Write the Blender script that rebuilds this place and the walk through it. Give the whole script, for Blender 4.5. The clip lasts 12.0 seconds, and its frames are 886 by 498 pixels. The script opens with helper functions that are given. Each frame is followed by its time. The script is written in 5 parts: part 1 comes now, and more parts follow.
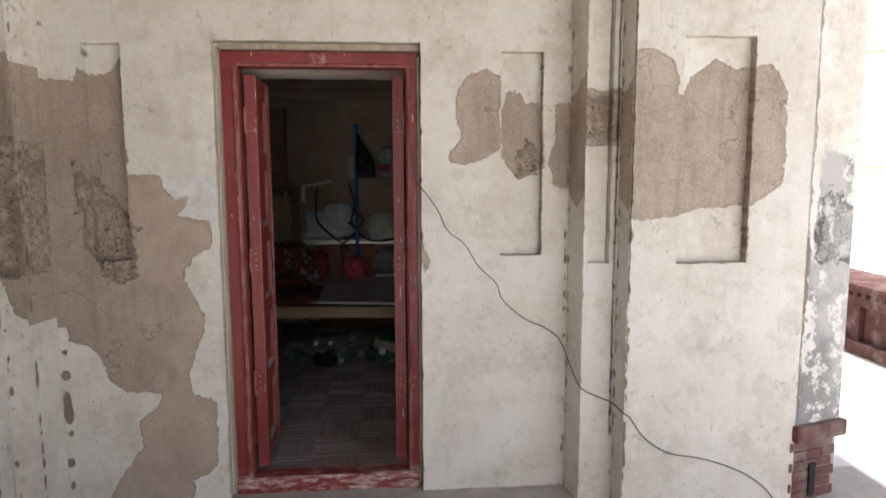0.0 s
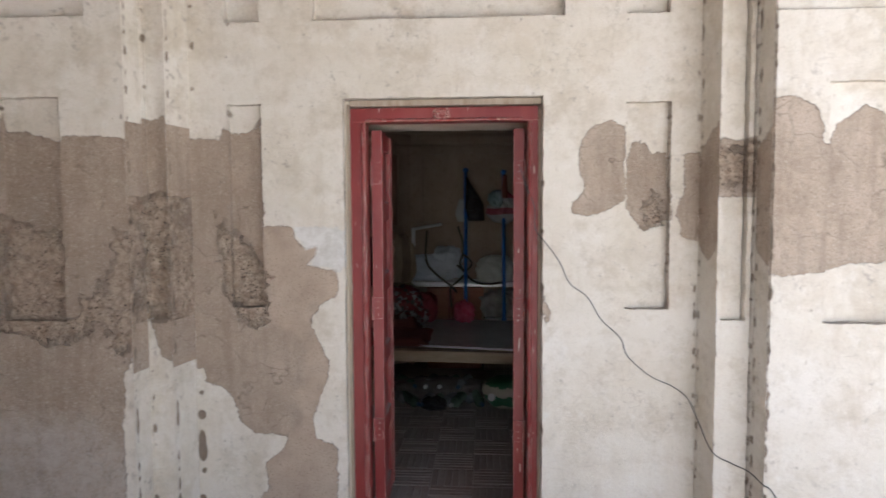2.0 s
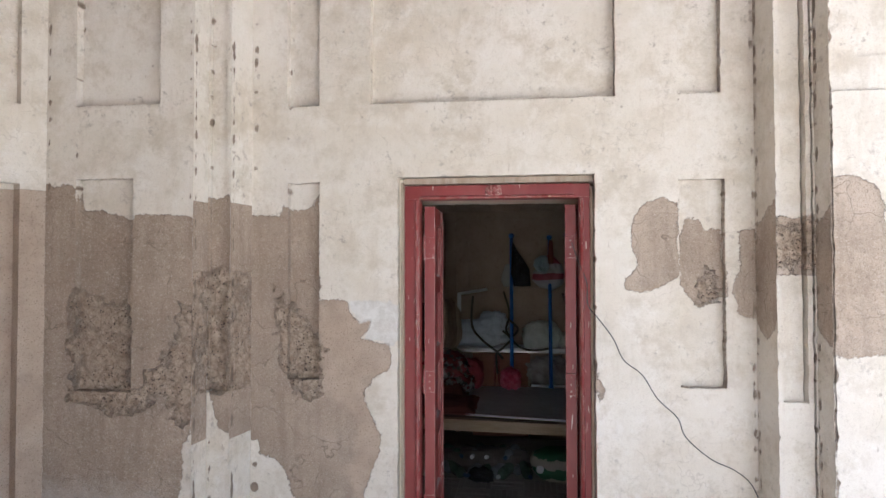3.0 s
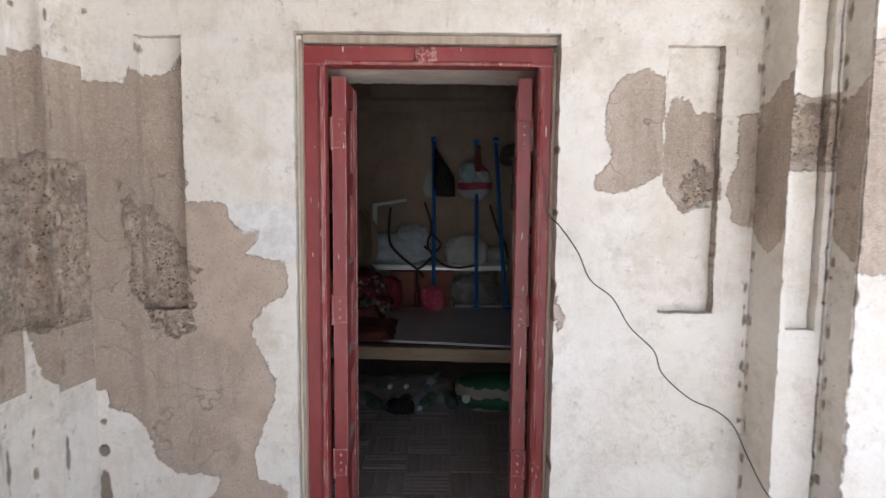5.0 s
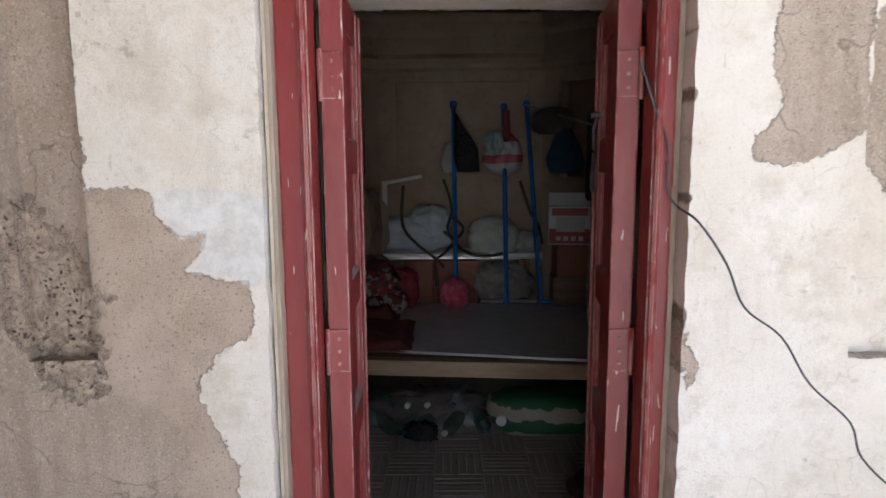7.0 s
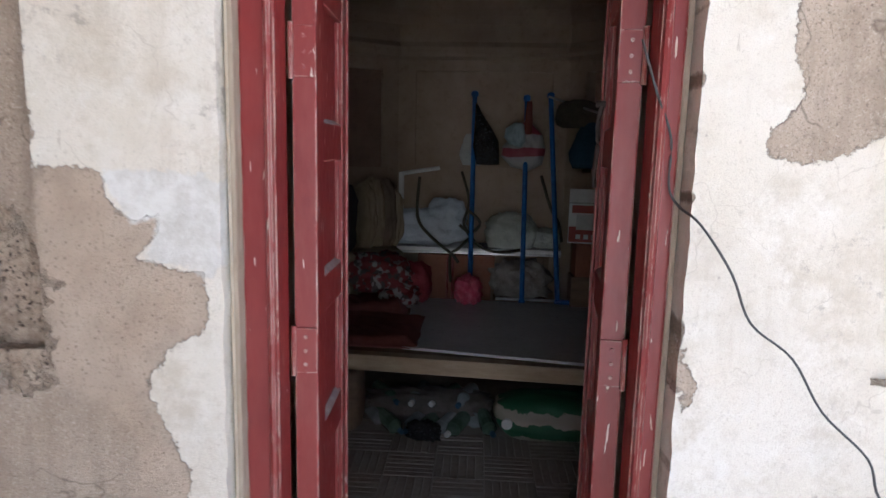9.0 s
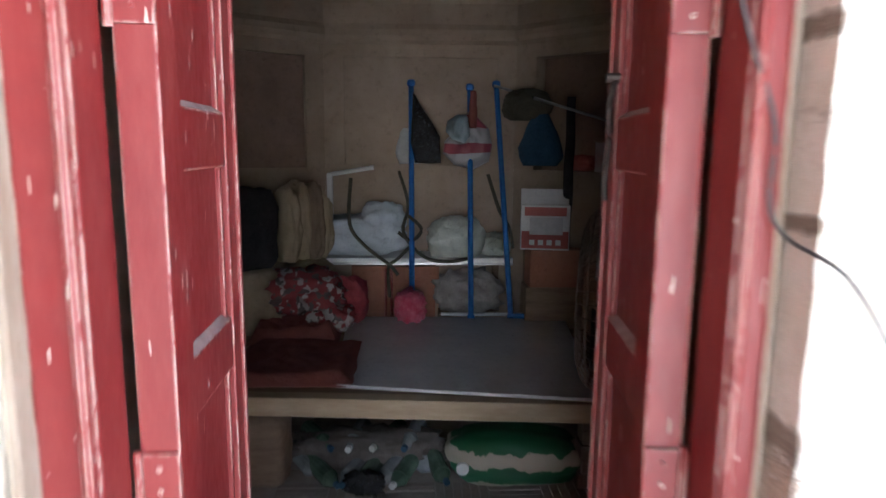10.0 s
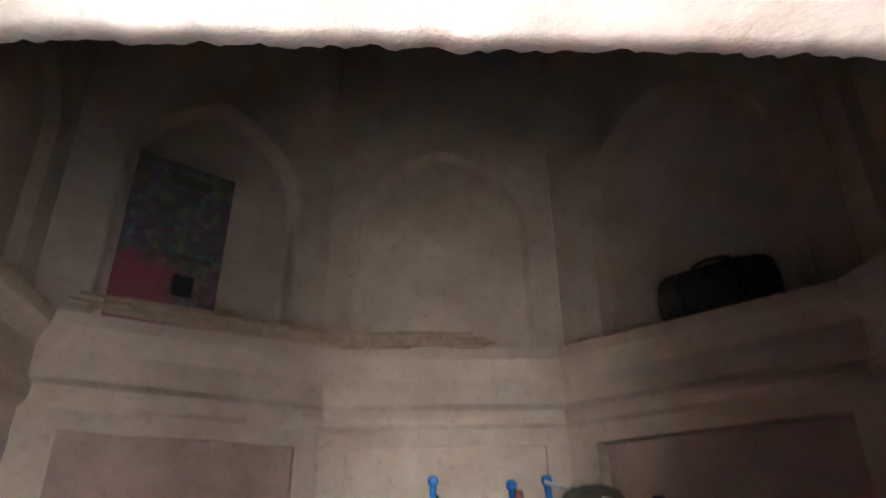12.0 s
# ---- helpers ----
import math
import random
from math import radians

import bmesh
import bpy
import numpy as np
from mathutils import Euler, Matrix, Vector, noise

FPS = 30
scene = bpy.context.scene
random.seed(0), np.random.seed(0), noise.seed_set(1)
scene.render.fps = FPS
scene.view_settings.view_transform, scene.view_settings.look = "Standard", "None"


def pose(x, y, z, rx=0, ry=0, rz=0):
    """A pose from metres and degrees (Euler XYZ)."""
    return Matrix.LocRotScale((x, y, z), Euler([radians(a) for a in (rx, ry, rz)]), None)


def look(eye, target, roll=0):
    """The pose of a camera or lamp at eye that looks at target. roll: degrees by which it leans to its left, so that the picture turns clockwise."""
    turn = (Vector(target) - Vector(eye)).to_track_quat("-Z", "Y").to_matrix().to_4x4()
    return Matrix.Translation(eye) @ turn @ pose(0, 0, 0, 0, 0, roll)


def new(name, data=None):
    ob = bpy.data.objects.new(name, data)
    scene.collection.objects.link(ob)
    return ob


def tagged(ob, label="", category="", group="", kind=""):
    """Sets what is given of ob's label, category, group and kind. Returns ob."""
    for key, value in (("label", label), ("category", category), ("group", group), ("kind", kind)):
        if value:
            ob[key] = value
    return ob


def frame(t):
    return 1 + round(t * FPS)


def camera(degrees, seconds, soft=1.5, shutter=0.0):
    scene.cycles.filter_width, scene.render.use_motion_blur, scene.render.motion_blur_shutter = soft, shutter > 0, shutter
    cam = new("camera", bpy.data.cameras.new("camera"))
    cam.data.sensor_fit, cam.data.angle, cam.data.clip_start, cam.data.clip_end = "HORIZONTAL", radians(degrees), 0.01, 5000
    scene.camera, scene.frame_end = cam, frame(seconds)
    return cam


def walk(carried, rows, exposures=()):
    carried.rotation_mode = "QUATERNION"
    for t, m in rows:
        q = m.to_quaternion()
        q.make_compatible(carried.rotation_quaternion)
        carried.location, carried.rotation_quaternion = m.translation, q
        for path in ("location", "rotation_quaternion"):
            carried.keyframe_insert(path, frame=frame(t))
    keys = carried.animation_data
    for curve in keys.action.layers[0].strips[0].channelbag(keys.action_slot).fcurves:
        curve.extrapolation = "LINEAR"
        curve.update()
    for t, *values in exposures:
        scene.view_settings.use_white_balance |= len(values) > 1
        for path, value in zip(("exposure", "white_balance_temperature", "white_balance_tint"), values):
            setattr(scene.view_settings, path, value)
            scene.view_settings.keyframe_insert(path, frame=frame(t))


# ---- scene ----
cam = camera(69.4, 12.0, shutter=0.5)
EXPOSURES = [(0.0, 1.1, 6350, 10), (2.5, 1.5, 6000, 10), (5.5, 1.7, 5850, 10), (7.0, 1.8, 5850, 10), (9.5, 1.92, 5700, 10), (10.0, 3.1, 5700, 10), (10.2, 3.8, 5600, 10), (10.5, 4.25, 5600, 10), (11.0, 4.65, 5500, 10), (11.5, 4.9, 5600, 10), (12.0, 5.25, 5700, 10)]
PATH = [
    (0, (-0.14, -2.796, 1.462), (0.033, -0.818, 1.222), -0.2),
    (0.5, (-0.162, -2.797, 1.496), (-0.019, -0.808, 1.34), 0.1),
    (1, (-0.179, -2.804, 1.525), (-0.115, -0.808, 1.409), -0.7),
    (1.5, (-0.2, -2.805, 1.526), (-0.203, -0.809, 1.403), -0.5),
    (2, (-0.238, -2.78, 1.527), (-0.369, -0.789, 1.401), -0.3),
    (2.5, (-0.277, -2.797, 1.567), (-0.534, -0.814, 1.538), 0.3),
    (3, (-0.287, -2.82, 1.609), (-0.543, -0.837, 1.66), -0.1),
    (3.5, (-0.27, -2.802, 1.568), (-0.487, -0.815, 1.497), -0.4),
    (3.7, (-0.27, -2.758, 1.543), (-0.415, -0.768, 1.409), 0.7),
    (5.3, (-0.394, -1.955, 1.521), (-0.374, 0.034, 1.316), 0.4),
    (5.5, (-0.386, -1.848, 1.522), (-0.393, 0.142, 1.323), 0.9),
    (6, (-0.396, -1.621, 1.517), (-0.32, 0.365, 1.295), 0.7),
    (6.5, (-0.449, -1.393, 1.53), (-0.286, 0.588, 1.306), -1.0),
    (7, (-0.484, -1.302, 1.512), (-0.493, 0.677, 1.229), -0.3),
    (8.8, (-0.397, -1.212, 1.49), (-0.5, 0.763, 1.193), 0.7),
    (9, (-0.371, -1.174, 1.501), (-0.479, 0.8, 1.196), 1.4),
    (9.3, (-0.341, -1.085, 1.477), (-0.444, 0.881, 1.128), 2.6),
    (9.5, (-0.339, -0.993, 1.477), (-0.436, 0.973, 1.124), 2.5),
    (10, (-0.413, -0.642, 1.505), (-0.318, 1.331, 1.191), 0.6),
    (10.2, (-0.441, -0.511, 1.509), (-0.343, 1.463, 1.204), 0.0),
    (10.5, (-0.44, -0.342, 1.535), (-0.364, 1.653, 1.428), -0.0),
    (10.6, (-0.43, -0.281, 1.56), (-0.359, 1.717, 1.613), -0.7),
    (10.7, (-0.423, -0.206, 1.581), (-0.342, 1.788, 1.715), -0.4),
    (11, (-0.435, -0.055, 1.56), (-0.44, 1.896, 1.994), 0.1),
    (11.4, (-0.475, 0.092, 1.561), (-0.471, 2.002, 2.154), -0.7),
    (11.5, (-0.483, 0.134, 1.567), (-0.422, 2.032, 2.196), -1.0),
    (12, (-0.501, 0.296, 1.608), (-0.424, 2.105, 2.458), -0.6),
]
walk(cam, [(t, look(eye, target, roll)) for t, eye, target, roll in PATH], EXPOSURES)

# ---- world, sun, exposure ----
world = bpy.data.worlds.new("sky")
scene.world = world
world.use_nodes = True
wn, wl = world.node_tree.nodes, world.node_tree.links
sky = wn.new("ShaderNodeTexSky")
sky.sky_type = "NISHITA"
sky.sun_disc = False
sky.sun_elevation, sky.sun_rotation = radians(54.0), radians(180)
sky.dust_density = 3.0
wn["Background"].inputs["Strength"].default_value = 0.15
wl.new(sky.outputs[0], wn["Background"].inputs["Color"])
sun = new("sun", bpy.data.lights.new("sun", "SUN"))
sun.data.energy, sun.data.angle, sun.data.color = 5.0, radians(1.0), (1.0, 0.95, 0.88)
sun.matrix_world = look((0.0, -8.72, 12), (0, 0, 0))


# ---- materials ----
class Nodes:
    """A short way to wire one node material."""

    def __init__(self, name):
        self.m = bpy.data.materials.new(name)
        self.m.use_nodes = True
        self.t = self.m.node_tree
        self.b = self.t.nodes["Principled BSDF"]

    def node(self, kind, **values):
        n = self.t.nodes.new("ShaderNode" + kind)
        for key, value in values.items():
            n.inputs[key].default_value = value
        return n

    def link(self, a, b):
        self.t.links.new(a, b)

    def where(self):
        return self.node("NewGeometry").outputs["Position"]

    def obj(self):
        return self.node("TexCoord").outputs["Object"]

    def noise(self, scale, detail=4, rough=0.6, vec=None, stretch=None):
        n = self.node("TexNoise", Scale=scale, Detail=detail, Roughness=rough)
        v = vec if vec is not None else self.where()
        if stretch:
            mp = self.node("Mapping", Scale=stretch)
            self.link(v, mp.inputs["Vector"])
            v = mp.outputs[0]
        self.link(v, n.inputs["Vector"])
        return n.outputs["Fac"]

    def voronoi(self, scale, feature="F1", vec=None):
        n = self.node("TexVoronoi", Scale=scale)
        n.feature = feature
        self.link(vec if vec is not None else self.where(), n.inputs["Vector"])
        return n.outputs["Distance"]

    def ramp(self, fac, a, b, lo=0.0, hi=1.0):
        n = self.node("MapRange")
        n.inputs["From Min"].default_value, n.inputs["From Max"].default_value = a, b
        n.inputs["To Min"].default_value, n.inputs["To Max"].default_value = lo, hi
        self.link(fac, n.inputs["Value"])
        return n.outputs[0]

    def math(self, op, a, b=0.0):
        n = self.node("Math")
        n.operation = op
        for k, v in enumerate((a, b)):
            if isinstance(v, (int, float)):
                n.inputs[k].default_value = v
            else:
                self.link(v, n.inputs[k])
        return n.outputs[0]

    def mix(self, fac, a, b, how="MIX"):
        n = self.node("Mix")
        n.data_type, n.blend_type = "RGBA", how
        for k, v in ((0, fac), (6, a), (7, b)):
            if isinstance(v, tuple):
                n.inputs[k].default_value = (*v, 1)
            elif isinstance(v, (int, float)):
                n.inputs[k].default_value = v
            else:
                self.link(v, n.inputs[k])
        return n.outputs[2]

    def attr(self, name):
        n = self.node("Attribute")
        n.attribute_name = name
        return n.outputs["Fac"]

    def bump(self, height, strength=0.4, dist=0.01, after=None):
        n = self.node("Bump", Distance=dist)
        if isinstance(strength, (int, float)):
            n.inputs["Strength"].default_value = strength
        else:
            self.link(strength, n.inputs["Strength"])
        self.link(height, n.inputs["Height"])
        if after is not None:
            self.link(after, n.inputs["Normal"])
        return n.outputs[0]

    def done(self, colour, rough=0.7, normal=None, metal=0.0):
        for key, v in (("Base Color", colour), ("Roughness", rough), ("Metallic", metal)):
            if isinstance(v, tuple):
                self.b.inputs[key].default_value = (*v, 1)
            elif isinstance(v, (int, float)):
                self.b.inputs[key].default_value = v
            else:
                self.link(v, self.b.inputs[key])
        if normal is not None:
            self.link(normal, self.b.inputs["Normal"])
        return self.m


def plaster_material():
    """Old lime plaster: whitewash, the brown render where it fell off, and pitted masonry below that."""
    k = Nodes("old_plaster")
    n_big, n_mid, n_fine, n_grain = k.noise(1.6, 5), k.noise(9, 6, 0.65), k.noise(55, 5, 0.7), k.noise(260, 3)
    streak = k.noise(3.2, 5, 0.7, stretch=(4.0, 4.0, 0.7))
    white = k.mix(k.ramp(n_big, 0.38, 0.66), (0.76, 0.715, 0.64), (0.66, 0.595, 0.49))
    white = k.mix(k.ramp(n_mid, 0.5, 0.72, 0, 0.5), white, (0.83, 0.80, 0.75))
    white = k.mix(k.ramp(streak, 0.56, 0.76, 0, 0.45), white, (0.52, 0.44, 0.34))
    speck = k.ramp(k.noise(34, 3, 0.5), 0.68, 0.73)
    white = k.mix(k.math("MULTIPLY", speck, k.ramp(n_big, 0.48, 0.6, 0, 0.55)), white, (0.40, 0.35, 0.29))
    dent = k.ramp(k.voronoi(7.0), 0.03, 0.055, 1, 0)
    white = k.mix(k.math("MULTIPLY", dent, 0.6), white, (0.33, 0.28, 0.22))
    warp = k.node("TexNoise", Scale=4.0, Detail=4.0)
    k.link(k.where(), warp.inputs["Vector"])
    bent = k.node("VectorMath")
    bent.operation = "MULTIPLY_ADD"
    k.link(warp.outputs["Color"], bent.inputs[0])
    bent.inputs[1].default_value = (0.35, 0.35, 0.35)
    k.link(k.where(), bent.inputs[2])
    net = k.node("TexVoronoi", Scale=3.6)
    net.feature = "DISTANCE_TO_EDGE"
    k.link(bent.outputs[0], net.inputs["Vector"])
    crack = k.math("MULTIPLY", k.ramp(net.outputs["Distance"], 0.001, 0.005, 1, 0), k.ramp(n_big, 0.44, 0.52))
    white = k.mix(k.math("MULTIPLY", crack, 0.35), white, (0.36, 0.30, 0.24))
    fleck = k.math("MULTIPLY", k.ramp(k.voronoi(31), 0.05, 0.10, 1, 0), k.ramp(k.noise(5.5, 3), 0.5, 0.62))
    white = k.mix(k.math("MULTIPLY", fleck, 0.65), white, (0.36, 0.31, 0.26))
    smudge = k.ramp(k.noise(6.5, 6, 0.75), 0.54, 0.72, 0, 0.55)
    white = k.mix(smudge, white, (0.56, 0.50, 0.42))
    white = k.mix(k.ramp(n_fine, 0.52, 0.75, 0, 0.3), white, (0.60, 0.55, 0.47))
    cloud = k.ramp(k.noise(4.4, 8, 0.78), 0.49, 0.64, 0, 0.8)
    white = k.mix(cloud, white, (0.55, 0.485, 0.385))
    white = k.mix(k.ramp(k.noise(14, 6, 0.8), 0.56, 0.70, 0, 0.5), white, (0.80, 0.775, 0.73))
    dots = k.math("MULTIPLY", k.ramp(k.voronoi(12.5), 0.022, 0.04, 1, 0), k.ramp(k.noise(2.4, 2), 0.46, 0.56))
    white = k.mix(k.math("MULTIPLY", dots, 0.95), white, (0.22, 0.18, 0.14))
    scuff = k.math("MULTIPLY", k.ramp(k.noise(24, 6, 0.75), 0.56, 0.66), k.ramp(k.noise(4.2, 3, 0.5), 0.47, 0.60, 0, 0.9))
    white = k.mix(scuff, white, (0.40, 0.355, 0.30))
    nick = k.math("MULTIPLY", k.ramp(k.noise(30, 2, 0.4, stretch=(2.2, 2.2, 0.5)), 0.725, 0.745), k.ramp(n_mid, 0.45, 0.55))
    white = k.mix(k.math("MULTIPLY", nick, 0.7), white, (0.43, 0.365, 0.29))
    white = k.mix(k.ramp(k.noise(420, 2, 0.5), 0.52, 0.68, 0, 0.30), white, (0.42, 0.37, 0.31))
    white = k.mix(k.ramp(k.noise(95, 4, 0.75), 0.57, 0.66, 0, 0.40), white, (0.47, 0.41, 0.34))
    rend = k.mix(k.ramp(n_mid, 0.35, 0.68), (0.45, 0.36, 0.275), (0.58, 0.48, 0.385))
    rend = k.mix(k.ramp(n_fine, 0.48, 0.72, 0, 0.6), rend, (0.50, 0.415, 0.335))
    rend = k.mix(k.ramp(n_big, 0.5, 0.7, 0, 0.45), rend, (0.26, 0.20, 0.155))
    split = k.node("SeparateXYZ")
    k.link(k.where(), split.inputs[0])
    east = split.outputs["X"]
    # Bare render turns darker brown towards the west, broken up by noise.
    west_tone = k.ramp(k.math("ADD", east, k.math("MULTIPLY", k.noise(2.6, 5, 0.7), 0.9)), -0.30, -1.0, 0, 0.35)
    rend = k.mix(west_tone, rend, (0.29, 0.21, 0.15))
    trowel = k.noise(16, 4, 0.7, stretch=(3.0, 3.0, 0.8))
    rend = k.mix(k.ramp(trowel, 0.54, 0.74, 0, 0.4), rend, (0.27, 0.20, 0.15))
    rend = k.mix(k.ramp(k.noise(150, 3, 0.6), 0.55, 0.66, 0, 0.65), rend, (0.56, 0.475, 0.39))
    rend = k.mix(k.ramp(k.noise(120, 3, 0.6), 0.60, 0.68, 0, 0.6), rend, (0.16, 0.12, 0.09))
    hair = k.math("MULTIPLY", k.ramp(net.outputs["Distance"], 0.0, 0.012, 1, 0), k.ramp(n_mid, 0.42, 0.55))
    rend = k.mix(k.math("MULTIPLY", hair, 0.7), rend, (0.15, 0.115, 0.085))
    band = k.noise(5.0, 4, 0.6, stretch=(3.5, 3.5, 0.45))
    rend = k.mix(k.ramp(band, 0.48, 0.64, 0, 0.4), rend, (0.30, 0.225, 0.165))
    rend = k.mix(k.ramp(k.noise(75, 5, 0.8), 0.54, 0.64, 0, 0.6), rend, (0.60, 0.515, 0.425))
    rend = k.mix(k.ramp(k.noise(210, 3, 0.7), 0.56, 0.64, 0, 0.6), rend, (0.19, 0.145, 0.11))
    tan = k.mix(k.ramp(n_mid, 0.35, 0.7), (0.45, 0.35, 0.265), (0.57, 0.465, 0.365))
    tan = k.mix(k.ramp(k.voronoi(60), 0.10, 0.2, 0.7, 0), tan, (0.22, 0.165, 0.12))
    tan = k.mix(k.ramp(k.noise(130, 4, 0.75), 0.55, 0.64, 0, 0.6), tan, (0.28, 0.21, 0.155))
    jag = k.math("ADD", k.math("MULTIPLY", k.math("SUBTRACT", k.noise(13, 6, 0.7), 0.5), 0.06), k.math("ADD", k.math("MULTIPLY", k.math("SUBTRACT", n_fine, 0.5), 0.034), k.math("MULTIPLY", k.math("SUBTRACT", n_grain, 0.5), 0.008)))
    soft = k.math("MULTIPLY", k.math("SUBTRACT", n_mid, 0.5), 0.12)
    tan_mask = k.ramp(k.math("ADD", k.attr("tan"), soft), -0.02, 0.03)
    pit_mask = k.ramp(k.math("ADD", k.attr("pit"), k.math("MULTIPLY", k.math("SUBTRACT", k.noise(14, 6, 0.75), 0.5), 0.24)), -0.006, 0.014)
    small = k.math("MULTIPLY", k.math("SUBTRACT", n_fine, 0.5), 0.009)
    spot_mask = k.ramp(k.math("ADD", k.attr("spot"), small), -0.001, 0.003)
    bare_mask = k.math("MAXIMUM", k.ramp(k.math("ADD", k.attr("bare"), jag), -0.0012, 0.0012), spot_mask)
    grey = k.ramp(k.math("ADD", k.attr("cement"), jag), -0.004, 0.004)
    lumpy = k.node("VectorMath")
    lumpy.operation = "MULTIPLY_ADD"
    k.link(k.node_colour(38), lumpy.inputs[0])
    lumpy.inputs[1].default_value = (0.03, 0.03, 0.03)
    k.link(k.where(), lumpy.inputs[2])
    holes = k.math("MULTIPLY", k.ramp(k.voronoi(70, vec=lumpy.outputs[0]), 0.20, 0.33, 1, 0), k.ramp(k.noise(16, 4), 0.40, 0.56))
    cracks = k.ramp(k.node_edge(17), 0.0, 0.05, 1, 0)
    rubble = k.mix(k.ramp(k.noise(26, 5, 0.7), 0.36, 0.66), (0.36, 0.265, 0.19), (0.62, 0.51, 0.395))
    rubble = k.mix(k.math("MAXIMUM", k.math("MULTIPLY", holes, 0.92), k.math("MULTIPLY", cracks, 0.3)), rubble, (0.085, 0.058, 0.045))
    under = k.mix(tan_mask, rend, tan)
    under = k.mix(pit_mask, under, rubble)
    bloom = k.math("MULTIPLY", k.ramp(k.math("ADD", k.attr("bloom"), k.math("MULTIPLY", k.math("SUBTRACT", k.noise(5, 6, 0.7), 0.5), 0.35)), 0.0, 0.09), k.ramp(k.noise(11, 7, 0.78), 0.38, 0.62, 0.12, 0.85))
    under = k.mix(bloom, under, (0.58, 0.53, 0.47))
    colour = k.mix(bare_mask, white, under)
    # Thin shadow line of the flake's thickness, painted along the patch rim.
    lip_shade = k.ramp(k.math("ABSOLUTE", k.math("ADD", k.attr("bare"), jag)), 0.001, 0.0035, 1, 0)
    colour = k.mix(k.math("MULTIPLY", lip_shade, k.ramp(n_mid, 0.38, 0.56, 0.0, 0.75)), colour, (0.17, 0.13, 0.10))
    # Dark tint for small losses and for the shade painted along panel edges.
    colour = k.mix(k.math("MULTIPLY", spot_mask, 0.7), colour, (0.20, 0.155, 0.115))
    patch = k.mix(k.ramp(k.noise(9, 6, 0.75), 0.42, 0.6), (0.56, 0.53, 0.48), (0.72, 0.70, 0.66))
    coat = k.mix(k.ramp(k.noise(9, 7, 0.72), 0.53, 0.56), k.mix(k.ramp(k.noise(3.2, 4), 0.42, 0.58), (0.25, 0.24, 0.225), (0.45, 0.425, 0.385)), (0.66, 0.63, 0.58))
    colour = k.mix(grey, colour, k.mix(k.ramp(east, 1.5, 1.55), patch, coat))
    high = k.math("MULTIPLY", bare_mask, -1.0)
    nrm = k.bump(high, 1.0, 0.006)
    nrm = k.bump(k.math("MULTIPLY", pit_mask, k.math("ADD", k.math("MULTIPLY", holes, -1.0), k.math("MULTIPLY", k.noise(28, 5), 1.4))), 1.0, 0.024, nrm)
    nrm = k.bump(k.math("ADD", n_mid, k.math("MULTIPLY", dent, -0.5)), 0.5, 0.008, nrm)
    nrm = k.bump(k.math("ADD", n_fine, n_grain), k.ramp(bare_mask, 0, 1, 0.32, 0.95), 0.005, nrm)
    return k.done(colour, 0.88, nrm)


def node_edge(self, scale):
    n = self.node("TexVoronoi", Scale=scale)
    n.feature = "DISTANCE_TO_EDGE"
    self.link(self.where(), n.inputs["Vector"])
    return n.outputs["Distance"]


Nodes.node_edge = node_edge


def node_colour(self, scale):
    n = self.node("TexNoise", Scale=scale, Detail=3.0)
    self.link(self.where(), n.inputs["Vector"])
    return n.outputs["Color"]


Nodes.node_colour = node_colour


def red_paint_material():
    """Oil paint on old timber, chipped to wood and primer along the edges."""
    k = Nodes("red_paint")
    n_big, n_fine = k.noise(2.2, 4), k.noise(70, 4, 0.7, stretch=(1, 1, 0.35))
    red = k.mix(k.ramp(n_big, 0.35, 0.7), (0.175, 0.014, 0.015), (0.235, 0.026, 0.024))
    # Patchy pinkish layer puts gloss and haze into the red's colour.
    red_veil = k.mix(k.ramp(k.noise(5, 5, 0.7, stretch=(2, 2, 0.5)), 0.45, 0.75, 0, 0.28), red, (0.34, 0.11, 0.095))
    bev = k.node("Bevel", Radius=0.006)
    bev.samples = 4
    dot = k.node("VectorMath")
    dot.operation = "DOT_PRODUCT"
    k.link(bev.outputs[0], dot.inputs[0])
    k.link(k.node("NewGeometry").outputs["Normal"], dot.inputs[1])
    edge = k.ramp(dot.outputs["Value"], 0.97, 0.85)
    chip_edge = k.math("MULTIPLY", edge, k.ramp(k.noise(38, 4, 0.75, stretch=(1, 1, 0.3)), 0.455, 0.50))
    chip_face = k.ramp(k.noise(26, 4, 0.6, stretch=(1, 1, 0.45)), 0.735, 0.745)
    scr = k.ramp(k.noise(90, 2, 0.5, stretch=(1, 1, 0.12)), 0.72, 0.73)
    chip = k.math("MAXIMUM", k.math("MAXIMUM", chip_edge, chip_face), scr)
    low = k.node("SeparateXYZ")
    k.link(k.where(), low.inputs[0])
    worn = k.math("MULTIPLY", k.ramp(low.outputs["Z"], 0.13, 0.05), k.ramp(k.noise(34, 5, 0.75, stretch=(0.35, 1, 1.6)), 0.47, 0.6, 0, 0.85))
    wood = k.mix(k.ramp(k.noise(30, 4), 0.4, 0.65), (0.70, 0.58, 0.51), (0.48, 0.35, 0.27))
    colour = k.mix(k.math("MAXIMUM", chip, worn), red_veil, wood)
    nrm = k.bump(k.math("MULTIPLY", chip, -1.0), 0.8, 0.0012)
    nrm = k.bump(n_fine, 0.22, 0.0025, nrm)
    return k.done(colour, k.ramp(n_fine, 0.3, 0.8, 0.34, 0.56), nrm)


